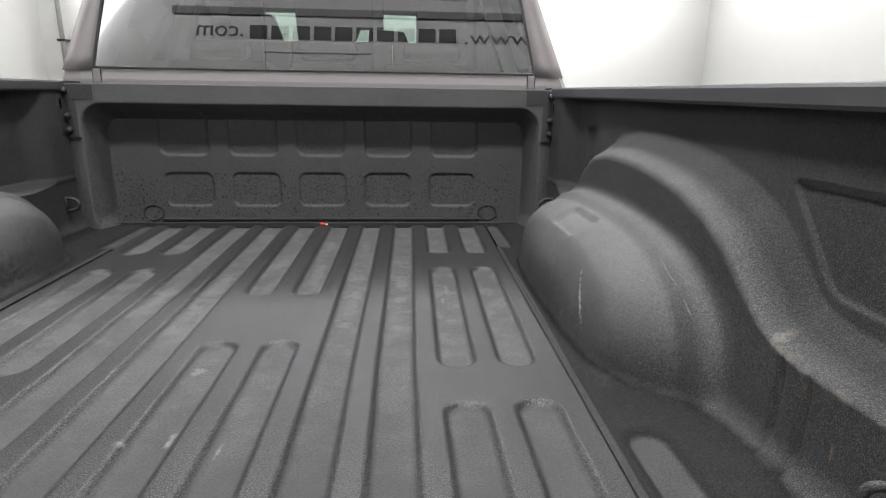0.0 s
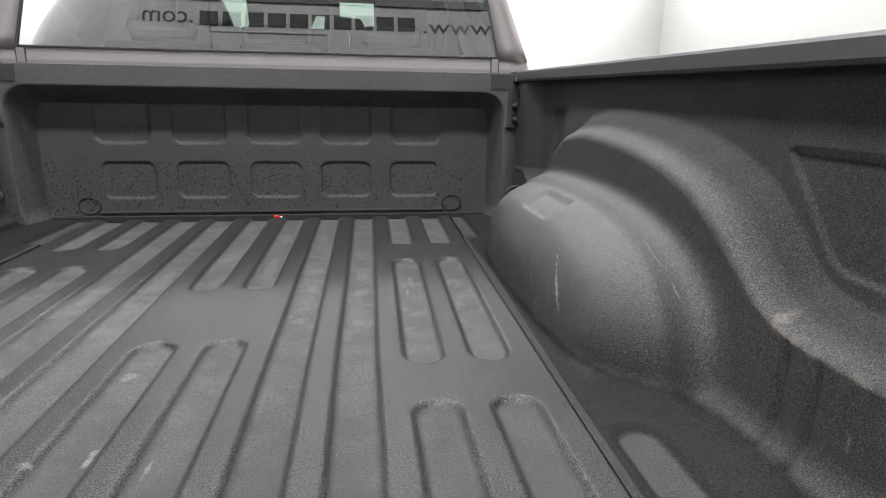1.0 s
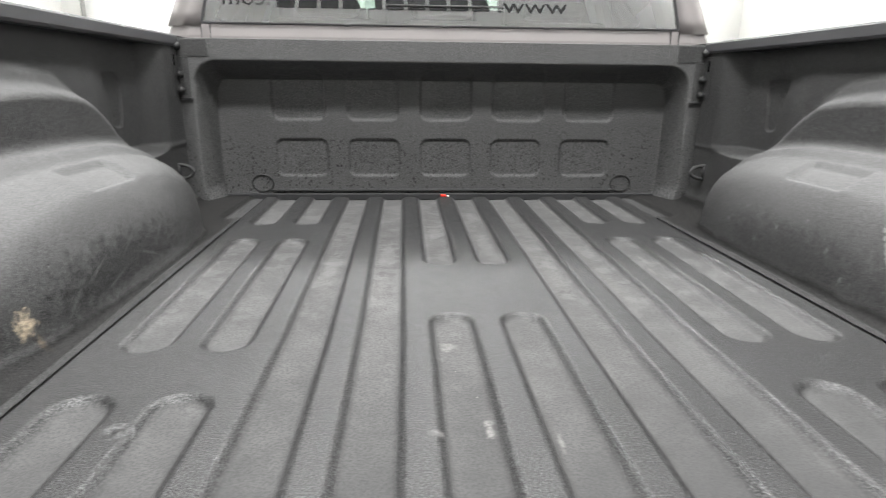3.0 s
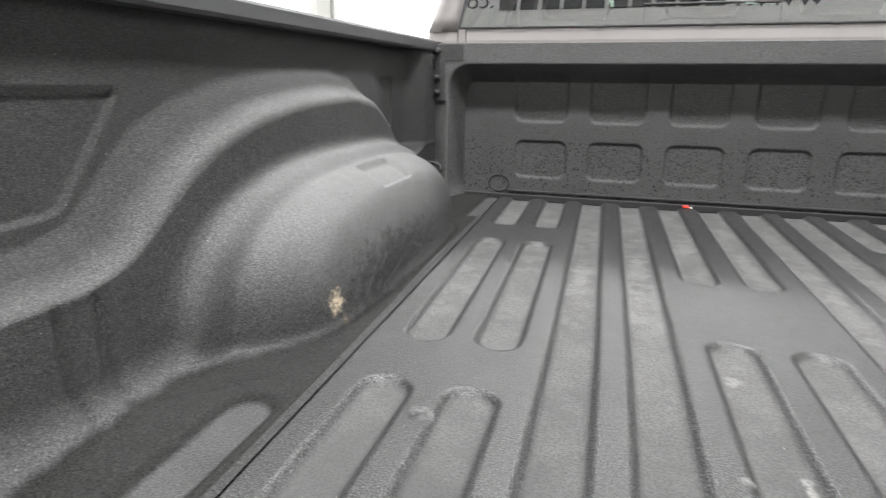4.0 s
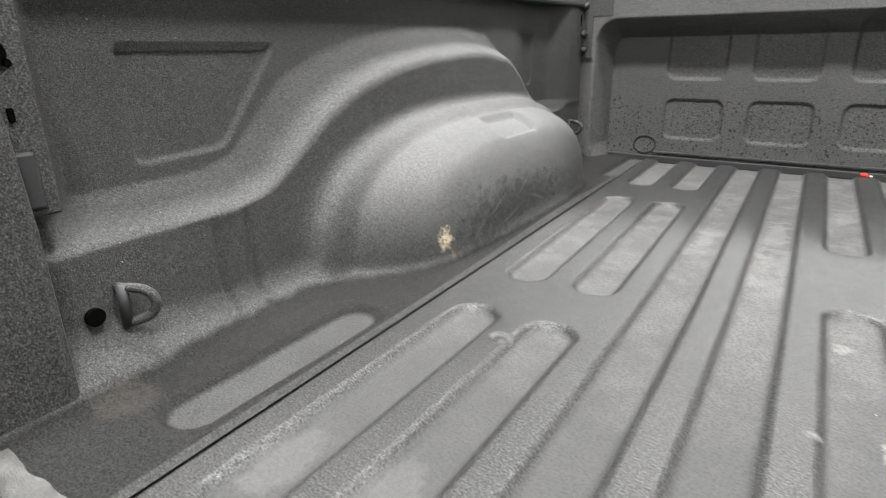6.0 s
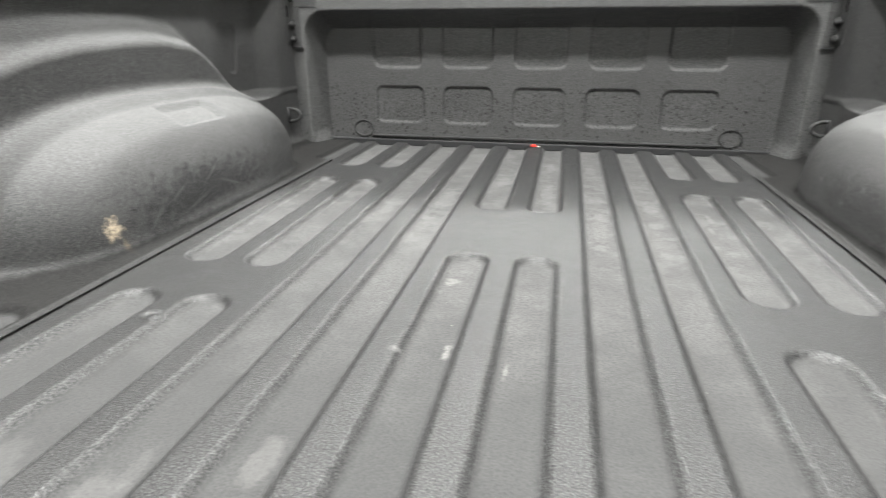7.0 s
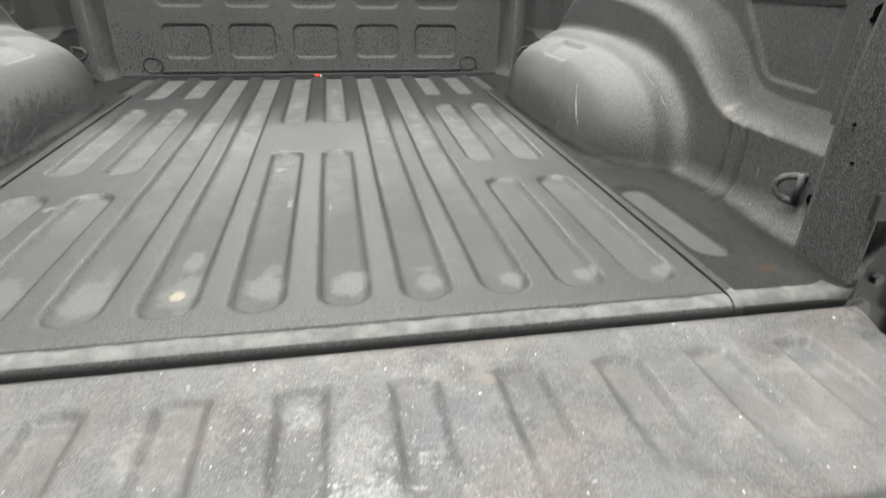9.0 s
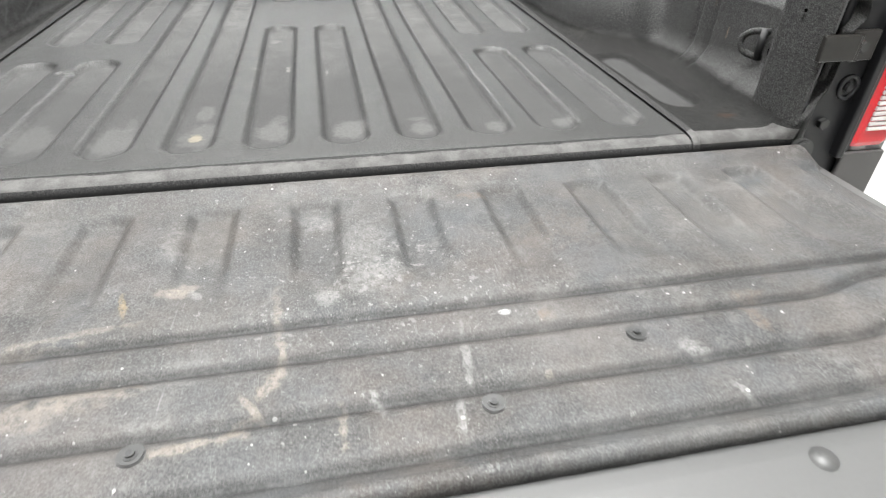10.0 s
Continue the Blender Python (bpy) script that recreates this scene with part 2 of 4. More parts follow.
# channel tone falls off towards the rear
rear_dull = ramp(nt, maths(nt, "ADD", sep.outputs["Y"], maths(nt, "ADD", 2.0, maths(nt, "MULTIPLY", noise_tex(nt, co, 7.0, 5.0), 0.5))), [(0.70, (0.68, 0.68, 0.68)), (0.98, (0, 0, 0))])
dust = mix(nt, rear_dull, dust, grey(0.030))
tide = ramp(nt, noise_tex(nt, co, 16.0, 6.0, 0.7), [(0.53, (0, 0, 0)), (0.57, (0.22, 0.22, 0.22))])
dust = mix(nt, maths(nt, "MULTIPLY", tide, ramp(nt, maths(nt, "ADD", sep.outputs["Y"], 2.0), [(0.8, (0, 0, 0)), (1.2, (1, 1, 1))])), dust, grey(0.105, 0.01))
# ridges paler to the rear: dust, plus tone in place of lamp sheen
rear_pale = ramp(nt, maths(nt, "ADD", sep.outputs["Y"], maths(nt, "ADD", 2.0, maths(nt, "MULTIPLY", noise_tex(nt, co, 5.0, 5.0), 0.4))), [(0.42, (0.35, 0.35, 0.35)), (0.75, (0, 0, 0))])
col = mix(nt, rear_pale, col, ramp(nt, noise_tex(nt, co, 380.0, 3.0), [(0.40, grey(0.016)), (0.62, grey(0.050, 0.01))]))
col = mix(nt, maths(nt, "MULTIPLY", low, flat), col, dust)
for n in nt.nodes:
    if n.bl_idname == "ShaderNodeBump":
        nt.links.new(maths(nt, "SUBTRACT", 1.0, maths(nt, "MULTIPLY", low, 0.75)), n.inputs["Strength"])
dry = maths(nt, "MAXIMUM", low, maths(nt, "LESS_THAN", sep.outputs["Y"], -1.893))
sheen = p.inputs["Specular IOR Level"].links[0].from_socket
nt.links.new(maths(nt, "MULTIPLY", sheen, maths(nt, "SUBTRACT", 1.0, maths(nt, "MULTIPLY", dry, 0.75))), p.inputs["Specular IOR Level"])
rough_link = p.inputs["Roughness"].links[0].from_socket
nt.links.new(maths(nt, "MAXIMUM", rough_link, maths(nt, "MULTIPLY", dry, 0.8)), p.inputs["Roughness"])
col = specks(nt, co, col, 45.0, 0.08, 0.04, grey(0.13, 0.04))
PALE = grey(0.095, 0.02)
for cx, cy, rx, ry, a in ((-0.53, -1.75, 0.026, 0.05, 0.4), (-0.415, -1.745, 0.030, 0.05, 0.35), (-0.291, -1.762, 0.030, 0.055, 0.5), (-0.280, -1.70, 0.010, 0.03, 0.3), (-0.168, -1.766, 0.027, 0.050, 0.5), (-0.170, -1.665, 0.014, 0.036, 0.55),
                          (-0.053, -1.766, 0.027, 0.040, 0.6), (-0.045, -1.715, 0.012, 0.02, 0.35), (0.067, -1.770, 0.027, 0.038, 0.65), (0.184, -1.786, 0.022, 0.024, 0.6), (0.180, -1.742, 0.016, 0.008, 0.4), (0.307, -1.796, 0.019, 0.020, 0.6), (0.425, -1.797, 0.018, 0.019, 0.6), (0.547, -1.803, 0.016, 0.015, 0.5)):
    col = blot(nt, co, col, (cx, cy, -0.011), (rx * 1.15, ry * 1.15, 0.03), PALE, 0.30, 38.0, a * 0.6, edge=0.68, mottle=0.6)
col = blot(nt, co, col, (-0.172, -1.772, -0.011), (0.013, 0.017, 0.02), (0.12, 0.108, 0.085, 1), 0.35, 70.0, edge=0.6, mottle=0.6)
# dust tide marks towards the cab
for cx, cy, rx, ry in ((0.182, -0.66, 0.022, 0.05), (0.186, -0.80, 0.020, 0.04), (0.302, -0.70, 0.018, 0.06), (0.300, -0.84, 0.020, 0.03), (-0.06, -0.5, 0.020, 0.08), (0.063, -0.62, 0.020, 0.12), (0.063, -0.30, 0.018, 0.07), (0.18, -0.33, 0.018, 0.06), (-0.18, -0.72, 0.024, 0.10), (-0.30, -0.78, 0.022, 0.10)):
    col = blot(nt, co, col, (cx, cy, -0.011), (rx, ry, 0.03), grey(0.10, 0.01), 0.4, 40.0, 0.35, edge=0.6, mottle=0.6)
for cx, cy, rx, ry, a in ((-0.037, -1.44, 0.007, 0.022, 1.0), (-0.07, -1.22, 0.016, 0.02, 0.7), (-0.099, -1.459, 0.010, 0.008, 0.8), (0.04, -1.47, 0.004, 0.02, 0.8), (0.42, -0.78, 0.008, 0.05, 0.5), (0.405, -0.85, 0.005, 0.03, 0.5),
                          (-0.19, -0.95, 0.02, 0.12, 0.2), (0.18, -0.88, 0.02, 0.16, 0.25), (-0.3, -0.9, 0.02, 0.12, 0.2), (0.29, -0.95, 0.02, 0.12, 0.2)):
    col = blot(nt, co, col, (cx, cy, -0.008), (rx, ry, 0.03), grey(0.115, 0.03), 0.5, 70.0, a * 0.8)
lipn = maths(nt, "ADD", maths(nt, "MULTIPLY", sep.outputs["Y"], -1.0), maths(nt, "MULTIPLY", maths(nt, "SUBTRACT", noise_tex(nt, co, 18.0, 4.0), 0.5), 0.016))
wornf = ramp(nt, noise_tex(nt, co, 40.0, 4.0), [(0.3, (0.35, 0.35, 0.35)), (0.7, (0.9, 0.9, 0.9))])
col = mix(nt, maths(nt, "MULTIPLY", maths(nt, "MULTIPLY", maths(nt, "GREATER_THAN", lipn, 1.899), maths(nt, "GREATER_THAN", sep.outputs["Z"], -0.0075)), wornf), col, grey(0.085, 0.02))
# gap shade painted onto the floor's rear drop face
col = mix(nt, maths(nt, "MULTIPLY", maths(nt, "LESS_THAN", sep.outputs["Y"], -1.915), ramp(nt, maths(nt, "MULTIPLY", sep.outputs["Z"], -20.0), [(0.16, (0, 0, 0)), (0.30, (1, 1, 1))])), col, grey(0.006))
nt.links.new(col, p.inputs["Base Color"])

# same coating, paler here: extra light is put into its colour
# bulkhead: dark water spots on its lower half
BULK_LINER_LIT, nt, p, co, col = liner_base("bulkhead_liner_lit", 0.050, 0.062, 0.5, 480.0)
sep = nt.nodes.new("ShaderNodeSeparateXYZ")
nt.links.new(co, sep.inputs[0])
wet = ramp(nt, maths(nt, "ADD", sep.outputs["Z"], maths(nt, "MULTIPLY", noise_tex(nt, co, 9.0, 3.0), 0.25)), [(0.27, (1, 1, 1)), (0.42, (0, 0, 0))])
col = specks(nt, co, col, 95.0, 0.33, 0.45, grey(0.010), (1, 1, 0.7), wet)
col = specks(nt, co, col, 160.0, 0.40, 0.45, grey(0.008), (1, 1, 0.8), wet)
nt.links.new(col, p.inputs["Base Color"])

# tailgate liner: scratched, splashed and stained
GATE, nt, p, co, col = liner_base("tailgate_liner", 0.020, 0.031, 0.58, 520.0, 0.0007, 0.01, spec=0.28, fleck=1.9, crisp=0.4)
for where, sc, lo, tint, most in (((0, 0, 0), 8.0, 0.46, (0.070, 0.058, 0.050, 1), 0.40), ((3, 7, 1), 10.0, 0.46, (0.040, 0.044, 0.049, 1), 0.45), ((9, 2, 4), 6.0, 0.48, (0.060, 0.049, 0.045, 1), 0.35), ((5, 5, 5), 22.0, 0.50, (0.016, 0.016, 0.016, 1), 0.45)):
    mp = nt.nodes.new("ShaderNodeMapping")
    mp.inputs["Location"].default_value = where
    nt.links.new(co, mp.inputs["Vector"])
    col = mix(nt, ramp(nt, noise_tex(nt, mp.outputs[0], sc, 6.0, 0.7), [(lo, (0, 0, 0)), (lo + 0.18, grey(most))]), col, tint)
# rubbed, paler ridges
rub = ramp(nt, noise_tex(nt, co, 5.0, 5.0, 0.6), [(0.40, (0, 0, 0)), (0.66, (0.40, 0.40, 0.40))])
col = mix(nt, rub, col, grey(0.060, 0.02))


def near(nt, co, centre, size, most):
    """A soft-edged area in which marks lie thicker."""
    mp = nt.nodes.new("ShaderNodeMapping")
    mp.vector_type = "TEXTURE"
    mp.inputs["Location"].default_value, mp.inputs["Scale"].default_value = centre, size
    nt.links.new(co, mp.inputs["Vector"])
    ln = nt.nodes.new("ShaderNodeVectorMath")
    ln.operation = "LENGTH"
    nt.links.new(mp.outputs[0], ln.inputs[0])
    return ramp(nt, ln.outputs["Value"], [(0.1, grey(most)), (1.0, (0, 0, 0))])


# chalky film, broken up
film = ramp(nt, noise_tex(nt, co, 36.0, 9.0, 0.82), [(0.50, (0, 0, 0)), (0.60, (0.55, 0.55, 0.55))])
film = maths(nt, "MULTIPLY", film, ramp(nt, noise_tex(nt, co, 7.0, 4.0, 0.6), [(0.40, (0.15, 0.15, 0.15)), (0.60, (1, 1, 1))]))
col = mix(nt, film, col, grey(0.085, 0.03))
# splashes of dried plaster, thickest about the middle
thick = maths(nt, "ADD", near(nt, co, (0.06, -2.12, 0), (0.30, 0.20, 1), 0.05), near(nt, co, (0.10, -2.28, 0), (0.34, 0.20, 1), 0.025))
for sc, lo, st, tint in ((95.0, 0.655, (1, 1, 1), 0.11), (60.0, 0.67, (1, 0.6, 1), 0.09), (170.0, 0.66, (1, 1, 1), 0.13), (38.0, 0.70, (0.8, 1, 1), 0.10)):
    mp = nt.nodes.new("ShaderNodeMapping")
    mp.inputs["Scale"].default_value, mp.inputs["Location"].default_value = st, (sc, sc, 0)
    nt.links.new(co, mp.inputs["Vector"])
    n = maths(nt, "ADD", noise_tex(nt, mp.outputs[0], sc, 6.0, 0.7), thick)
    col = mix(nt, ramp(nt, n, [(lo, (0, 0, 0)), (lo + 0.035, (0.9, 0.9, 0.9))]), col, grey(tint, 0.02))
for turn, sc, lo in ((25, 210.0, 0.66), (68, 260.0, 0.67), (-35, 190.0, 0.665), (120, 240.0, 0.665)):
    mp = nt.nodes.new("ShaderNodeMapping")
    mp.inputs["Rotation"].default_value, mp.inputs["Scale"].default_value = (0, 0, radians(turn)), (1, 0.07, 1)
    nt.links.new(co, mp.inputs["Vector"])
    lines = ramp(nt, noise_tex(nt, mp.outputs[0], sc, 4.0, 0.6), [(lo, (0, 0, 0)), (lo + 0.04, (0.5, 0.5, 0.5))])
    gaps = ramp(nt, noise_tex(nt, co, 11.0, 5.0, 0.7), [(0.47, (0, 0, 0)), (0.58, (1, 1, 1))])
    col = mix(nt, maths(nt, "MULTIPLY", lines, gaps), col, grey(0.10, 0.01))
col = specks(nt, co, col, 60.0, 0.14, 0.14, grey(0.19, 0.02))
col = specks(nt, co, col, 120.0, 0.16, 0.10, grey(0.17, 0.02), (1, 0.7, 1))
col = specks(nt, co, col, 34.0, 0.10, 0.07, grey(0.17, 0.03), (1, 0.5, 1))
PLASTER, TAN, RUST = grey(0.130, 0.02), (0.125, 0.110, 0.095, 1), (0.085, 0.066, 0.052, 1)
MARKS = ((-0.034, -2.215, 0.005, 0.045, 4, TAN, 0.6), (-0.029, -2.275, 0.0045, 0.03, -4, TAN, 0.8), (-0.038, -2.302, 0.016, 0.009, 50, TAN, 0.9), (-0.050, -2.325, 0.004, 0.022, 35, TAN, 0.7),
         (-0.063, -2.343, 0.018, 0.010, 30, TAN, 0.95), (-0.098, -2.351, 0.026, 0.006, 8, TAN, 0.9), (0.022, -2.352, 0.0045, 0.022, 0, TAN, 0.85), (0.051, -2.335, 0.006, 0.012, 20, PLASTER, 1.0),
         (0.136, -2.300, 0.004, 0.045, -6, PLASTER, 0.6), (0.118, -2.36, 0.004, 0.03, -5, PLASTER, 0.6), (-0.185, -2.170, 0.004, 0.022, 15, (0.16, 0.125, 0.07, 1), 0.6), (-0.136, -2.150, 0.020, 0.012, 30, TAN, 0.9),
         (-0.118, -2.160, 0.006, 0.014, 40, PLASTER, 0.8), (0.016, -2.190, 0.014, 0.016, 50, PLASTER, 0.6), (0.065, -2.160, 0.040, 0.026, 25, PLASTER, 0.5), (0.060, -2.095, 0.034, 0.048, 0, PLASTER, 0.35),
         (0.012, -2.030, 0.022, 0.020, 0, PLASTER, 0.5), (-0.19, -2.285, 0.050, 0.014, 6, TAN, 0.55), (-0.23, -2.300, 0.050, 0.016, 6, TAN, 0.5), (-0.30, -2.225, 0.09, 0.008, 5, TAN, 0.5), (-0.22, -2.205, 0.06, 0.005, 8, TAN, 0.5),
         (0.35, -2.325, 0.010, 0.014, 30, PLASTER, 0.7), (0.364, -2.38, 0.005, 0.018, 20, PLASTER, 0.6), (0.188, -2.244, 0.006, 0.004, 0, grey(0.3), 1.0), (0.447, -2.266, 0.022, 0.012, 0, RUST, 0.5), (0.438, -2.300, 0.010, 0.022, 0, RUST, 0.5),
         (0.228, -2.255, 0.010, 0.008, 0, RUST, 0.6), (0.205, -2.330, 0.005, 0.006, 0, TAN, 0.8), (0.215, -2.005, 0.022, 0.010, 0, RUST, 0.6), (-0.45, -2.25, 0.10, 0.04, 0, TAN, 0.3), (0.30, -2.10, 0.05, 0.04, 0, RUST, 0.25))
for x, y, rx, ry, turn, tint, a in MARKS:
    col = blot(nt, co, col, (x, y, -0.02), (rx * 1.1, ry * 1.1, 0.1), tint, 0.6, 95.0, a, (0, 0, turn), 0.6, 0.1)
sep = nt.nodes.new("ShaderNodeSeparateXYZ")
nt.links.new(co, sep.inputs[0])
# groove shade put into the colour by depth, broken up by noise
groove_shade = ramp(nt, maths(nt, "MULTIPLY", sep.outputs["Z"], -10.0), [(0.195, (0, 0, 0)), (0.235, (0.75, 0.75, 0.75))])
groove_shade = maths(nt, "MULTIPLY", groove_shade, maths(nt, "LESS_THAN", sep.outputs["Y"], -2.195))
groove_shade = maths(nt, "MULTIPLY", groove_shade, ramp(nt, noise_tex(nt, co, 30.0, 4.0), [(0.25, (0.4, 0.4, 0.4)), (0.55, (1, 1, 1))]))
col = mix(nt, groove_shade, col, grey(0.006))
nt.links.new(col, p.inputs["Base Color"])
# lightless black for patches that stand in for the shade inside holes
HOLE_DARK, nt, p = material("hole_dark_patch")
p.inputs["Base Color"].default_value, p.inputs["Specular IOR Level"].default_value, p.inputs["Roughness"].default_value = grey(0.002), 0.0, 1.0
CAP = plain("grey_cap_plastic", (0.042, 0.042, 0.042), 0.5, 0.0, 0.08, 200.0)
RAIL = plain("rail_plastic", (0.045, 0.045, 0.048), 0.45, 0.0, 0.1, 300.0)
PAINT = plain("taupe_grey_paint", (0.20, 0.186, 0.184), 0.3, 0.35, 0.03, 500.0)
JAMB = plain("black_satin_jamb", (0.008, 0.008, 0.009), 0.35)
STRAP = plain("dark_steel_strap", (0.010, 0.009, 0.008), 0.32, 0.0, 0.4, 90.0)
JAMB.node_tree.nodes["Principled BSDF"].inputs["Specular IOR Level"].default_value = 0.3
# darker copy of the taupe paint, with shade in its colour
SHADE = plain("shaded_taupe_paint", (0.05, 0.047, 0.047), 0.4, 0.2, 0.04, 500.0)
BLACK = plain("black_rubber", (0.012, 0.012, 0.013), 0.6)
STEEL = plain("coated_steel_bolt", (0.040, 0.040, 0.040), 0.4, 0.4)
WHITE = plain("white_wall_paint", (0.82, 0.82, 0.80), 0.7, 0.0, 0.02, 2.0)
REAR_WALL = plain("grey_white_wall_paint", (0.55, 0.55, 0.54), 0.7, 0.0, 0.02, 2.0)
CONCRETE = plain("pale_showroom_floor", (0.40, 0.40, 0.39), 0.3, 0.0, 0.08, 3.0)
CEILING = plain("grey_ceiling_paint", (0.2, 0.2, 0.2), 0.8, 0.0, 0.04, 2.0)


def glass(name, tint, rough=0.0, ior=1.52):
    """Thin tinted pane: see-through with a mirror-like sheen."""
    m, nt, p = material(name)
    nt.nodes.remove(p)
    see = node(nt, "ShaderNodeBsdfTransparent", Color=(*tint, 1))
    gloss = node(nt, "ShaderNodeBsdfGlossy", Roughness=rough)
    fr = node(nt, "ShaderNodeFresnel", IOR=ior)
    mx = nt.nodes.new("ShaderNodeMixShader")
    nt.links.new(fr.outputs[0], mx.inputs[0])
    nt.links.new(see.outputs[0], mx.inputs[1])
    nt.links.new(gloss.outputs[0], mx.inputs[2])
    nt.links.new(mx.outputs[0], nt.nodes["Material Output"].inputs["Surface"])
    return m


REAR_GLASS = glass("smoked_rear_glass", (0.30, 0.34, 0.32), ior=2.15)
PRIVACY = glass("privacy_side_glass", (0.06, 0.065, 0.06))
SHIELD = glass("green_windscreen_glass", (0.72, 0.86, 0.78))
CLOTH = plain("dark_seat_cloth", (0.014, 0.014, 0.015), 0.95)
RED_LENS = plain("red_lamp_lens", (0.36, 0.006, 0.012), 0.15, 0.0, 0.05)
CLEAR_LENS = plain("clear_ribbed_lens", (0.42, 0.38, 0.38), 0.15, 0.0, 0.05)
TYRE = plain("black_tyre_rubber", (0.02, 0.02, 0.02), 0.8)
RIM = plain("silver_wheel_alloy", (0.5, 0.5, 0.5), 0.3, 0.9)
RED = plain("red_plastic_bit", (0.65, 0.03, 0.015), 0.35)
SIGN = plain("black_sign_letters", (0.015, 0.015, 0.015), 0.5)


# ---- mesh helpers ----
def mesh_ob(name, me, mat, parent=None, label=""):
    ob = new(name, me)
    if mat is not None:
        me.materials.append(mat)
    if parent is not None:
        ob.parent = parent
        if parent.name == "pickup_truck":
            ob.location = -parent.location
    return tagged(ob, label)


def part(name, bm, mat, parent, label="", smooth=False):
    me = bpy.data.meshes.new(name)
    bmesh.ops.recalc_face_normals(bm, faces=bm.faces)
    bm.to_mesh(me)
    bm.free()
    if smooth:
        me.polygons.foreach_set("use_smooth", [True] * len(me.polygons))
    return mesh_ob(name, me, mat, parent, label)


def sheet(name, X, Y, Z, mat, parent, label="", flip=False):
    """A smooth pressed sheet from three arrays of the same rows and columns."""
    r, c = X.shape
    me = bpy.data.meshes.new(name)
    me.vertices.add(r * c)
    me.vertices.foreach_set("co", np.stack([X, Y, Z], -1).astype(np.float32).ravel())
    i = np.arange(r * c).reshape(r, c)
    q = np.stack([i[:-1, :-1], i[:-1, 1:], i[1:, 1:], i[1:, :-1]], -1).reshape(-1, 4)
    if flip:
        q = q[:, ::-1]
    n = len(q)
    me.loops.add(n * 4)
    me.loops.foreach_set("vertex_index", q.astype(np.int32).ravel())
    me.polygons.add(n)
    me.polygons.foreach_set("loop_start", np.arange(0, n * 4, 4, dtype=np.int32))
    me.polygons.foreach_set("use_smooth", np.ones(n, dtype=bool))
    me.update(calc_edges=True)
    me.validate()
    return mesh_ob(name, me, mat, parent, label)


def box(x0, x1, y0, y1, z0, z1, bevel=0.0, seg=2):
    bm = bmesh.new()
    bmesh.ops.create_cube(bm, size=1.0)
    for v in bm.verts:
        v.co = Vector((x0 + (v.co.x + 0.5) * (x1 - x0), y0 + (v.co.y + 0.5) * (y1 - y0), z0 + (v.co.z + 0.5) * (z1 - z0)))
    if bevel:
        bmesh.ops.bevel(bm, geom=bm.edges[:], offset=bevel, segments=seg, affect="EDGES", profile=0.5)
    return bm


def disc(r, h, n=20, m=None, bevel=0.0):
    """A short cylinder along z from 0 to h."""
    bm = bmesh.new()
    bmesh.ops.create_cone(bm, cap_ends=True, segments=n, radius1=r, radius2=r, depth=h, matrix=Matrix.Translation((0, 0, h / 2)))
    if bevel:
        top = [e for e in bm.edges if all(v.co.z > h * 0.5 for v in e.verts)]
        bmesh.ops.bevel(bm, geom=top, offset=bevel, segments=2, affect="EDGES")
    if m is not None:
        bm.transform(m)
    return bm


def sweep(sections, closed=True):
    """Skin a closed profile, given once for each place along a line."""
    bm = bmesh.new()
    rows = [[bm.verts.new(p) for p in s] for s in sections]
    k = len(rows[0])
    for a, b in zip(rows, rows[1:]):
        for i in range(k if closed else k - 1):
            bm.faces.new((a[i], a[(i + 1) % k], b[(i + 1) % k], b[i]))
    if closed:
        bm.faces.new(rows[0])
        bm.faces.new(rows[-1])
    return bm


def tube(points, r, n=10, closed=False):
    """A round bar along a line of points."""
    pts = [Vector(p) for p in points]
    bm, rows = bmesh.new(), []
    last = None
    for i, p in enumerate(pts):
        a = pts[i - 1] if i or closed else p
        b = pts[(i + 1) % len(pts)] if i + 1 < len(pts) or closed else p
        d = (b - a).normalized()
        if last is None:
            last = d.orthogonal().normalized()
        u = (last - d * last.dot(d)).normalized()
        last, w = u, d.cross(u)
        rows.append([bm.verts.new(p + r * (math.cos(t) * u + math.sin(t) * w)) for t in [2 * math.pi * j / n for j in range(n)]])
    pairs = list(zip(rows, rows[1:])) + ([(rows[-1], rows[0])] if closed else [])
    for a, b in pairs:
        for j in range(n):
            bm.faces.new((a[j], a[(j + 1) % n], b[(j + 1) % n], b[j]))
    if not closed:
        bm.faces.new(rows[0])
        bm.faces.new(rows[-1])
    return bm


def smoothstep(a, b, v):
    t = np.clip((v - a) / (b - a), 0, 1)
    return t * t * (3 - 2 * t)


def smooth_min(a, b, k):
    h = np.clip(0.5 + 0.5 * (b - a) / k, 0, 1)
    return b + (a - b) * h - k * h * (1 - h)


def round_max(a, b, r):
    return np.hypot(np.maximum(a + r, 0), np.maximum(b + r, 0)) + np.minimum(np.maximum(a, b) + r, 0) - r


# ---- the showroom ----
X0, X1, Y0, Y1, TOP = ROOM
tagged(part("floor", box(X0, X1, Y0, Y1, GROUND - 0.1, GROUND), CONCRETE, None), "pale smooth concrete showroom floor", "floor", kind="structure")
tagged(part("wall_west", box(X0 - 0.15, X0, Y0 - 0.15, Y1 + 0.15, GROUND - 0.1, TOP), WHITE, None), "plain bright white painted wall", "wall", kind="structure")
tagged(part("wall_east", box(X1, X1 + 0.15, Y0 - 0.15, Y1 + 0.15, GROUND - 0.1, TOP), WHITE, None), "plain bright white painted wall", "wall", kind="structure")
tagged(part("wall_north", box(X0, X1, Y1, Y1 + 0.15, GROUND - 0.1, TOP), WHITE, None), "plain bright white painted wall", "wall", kind="structure")
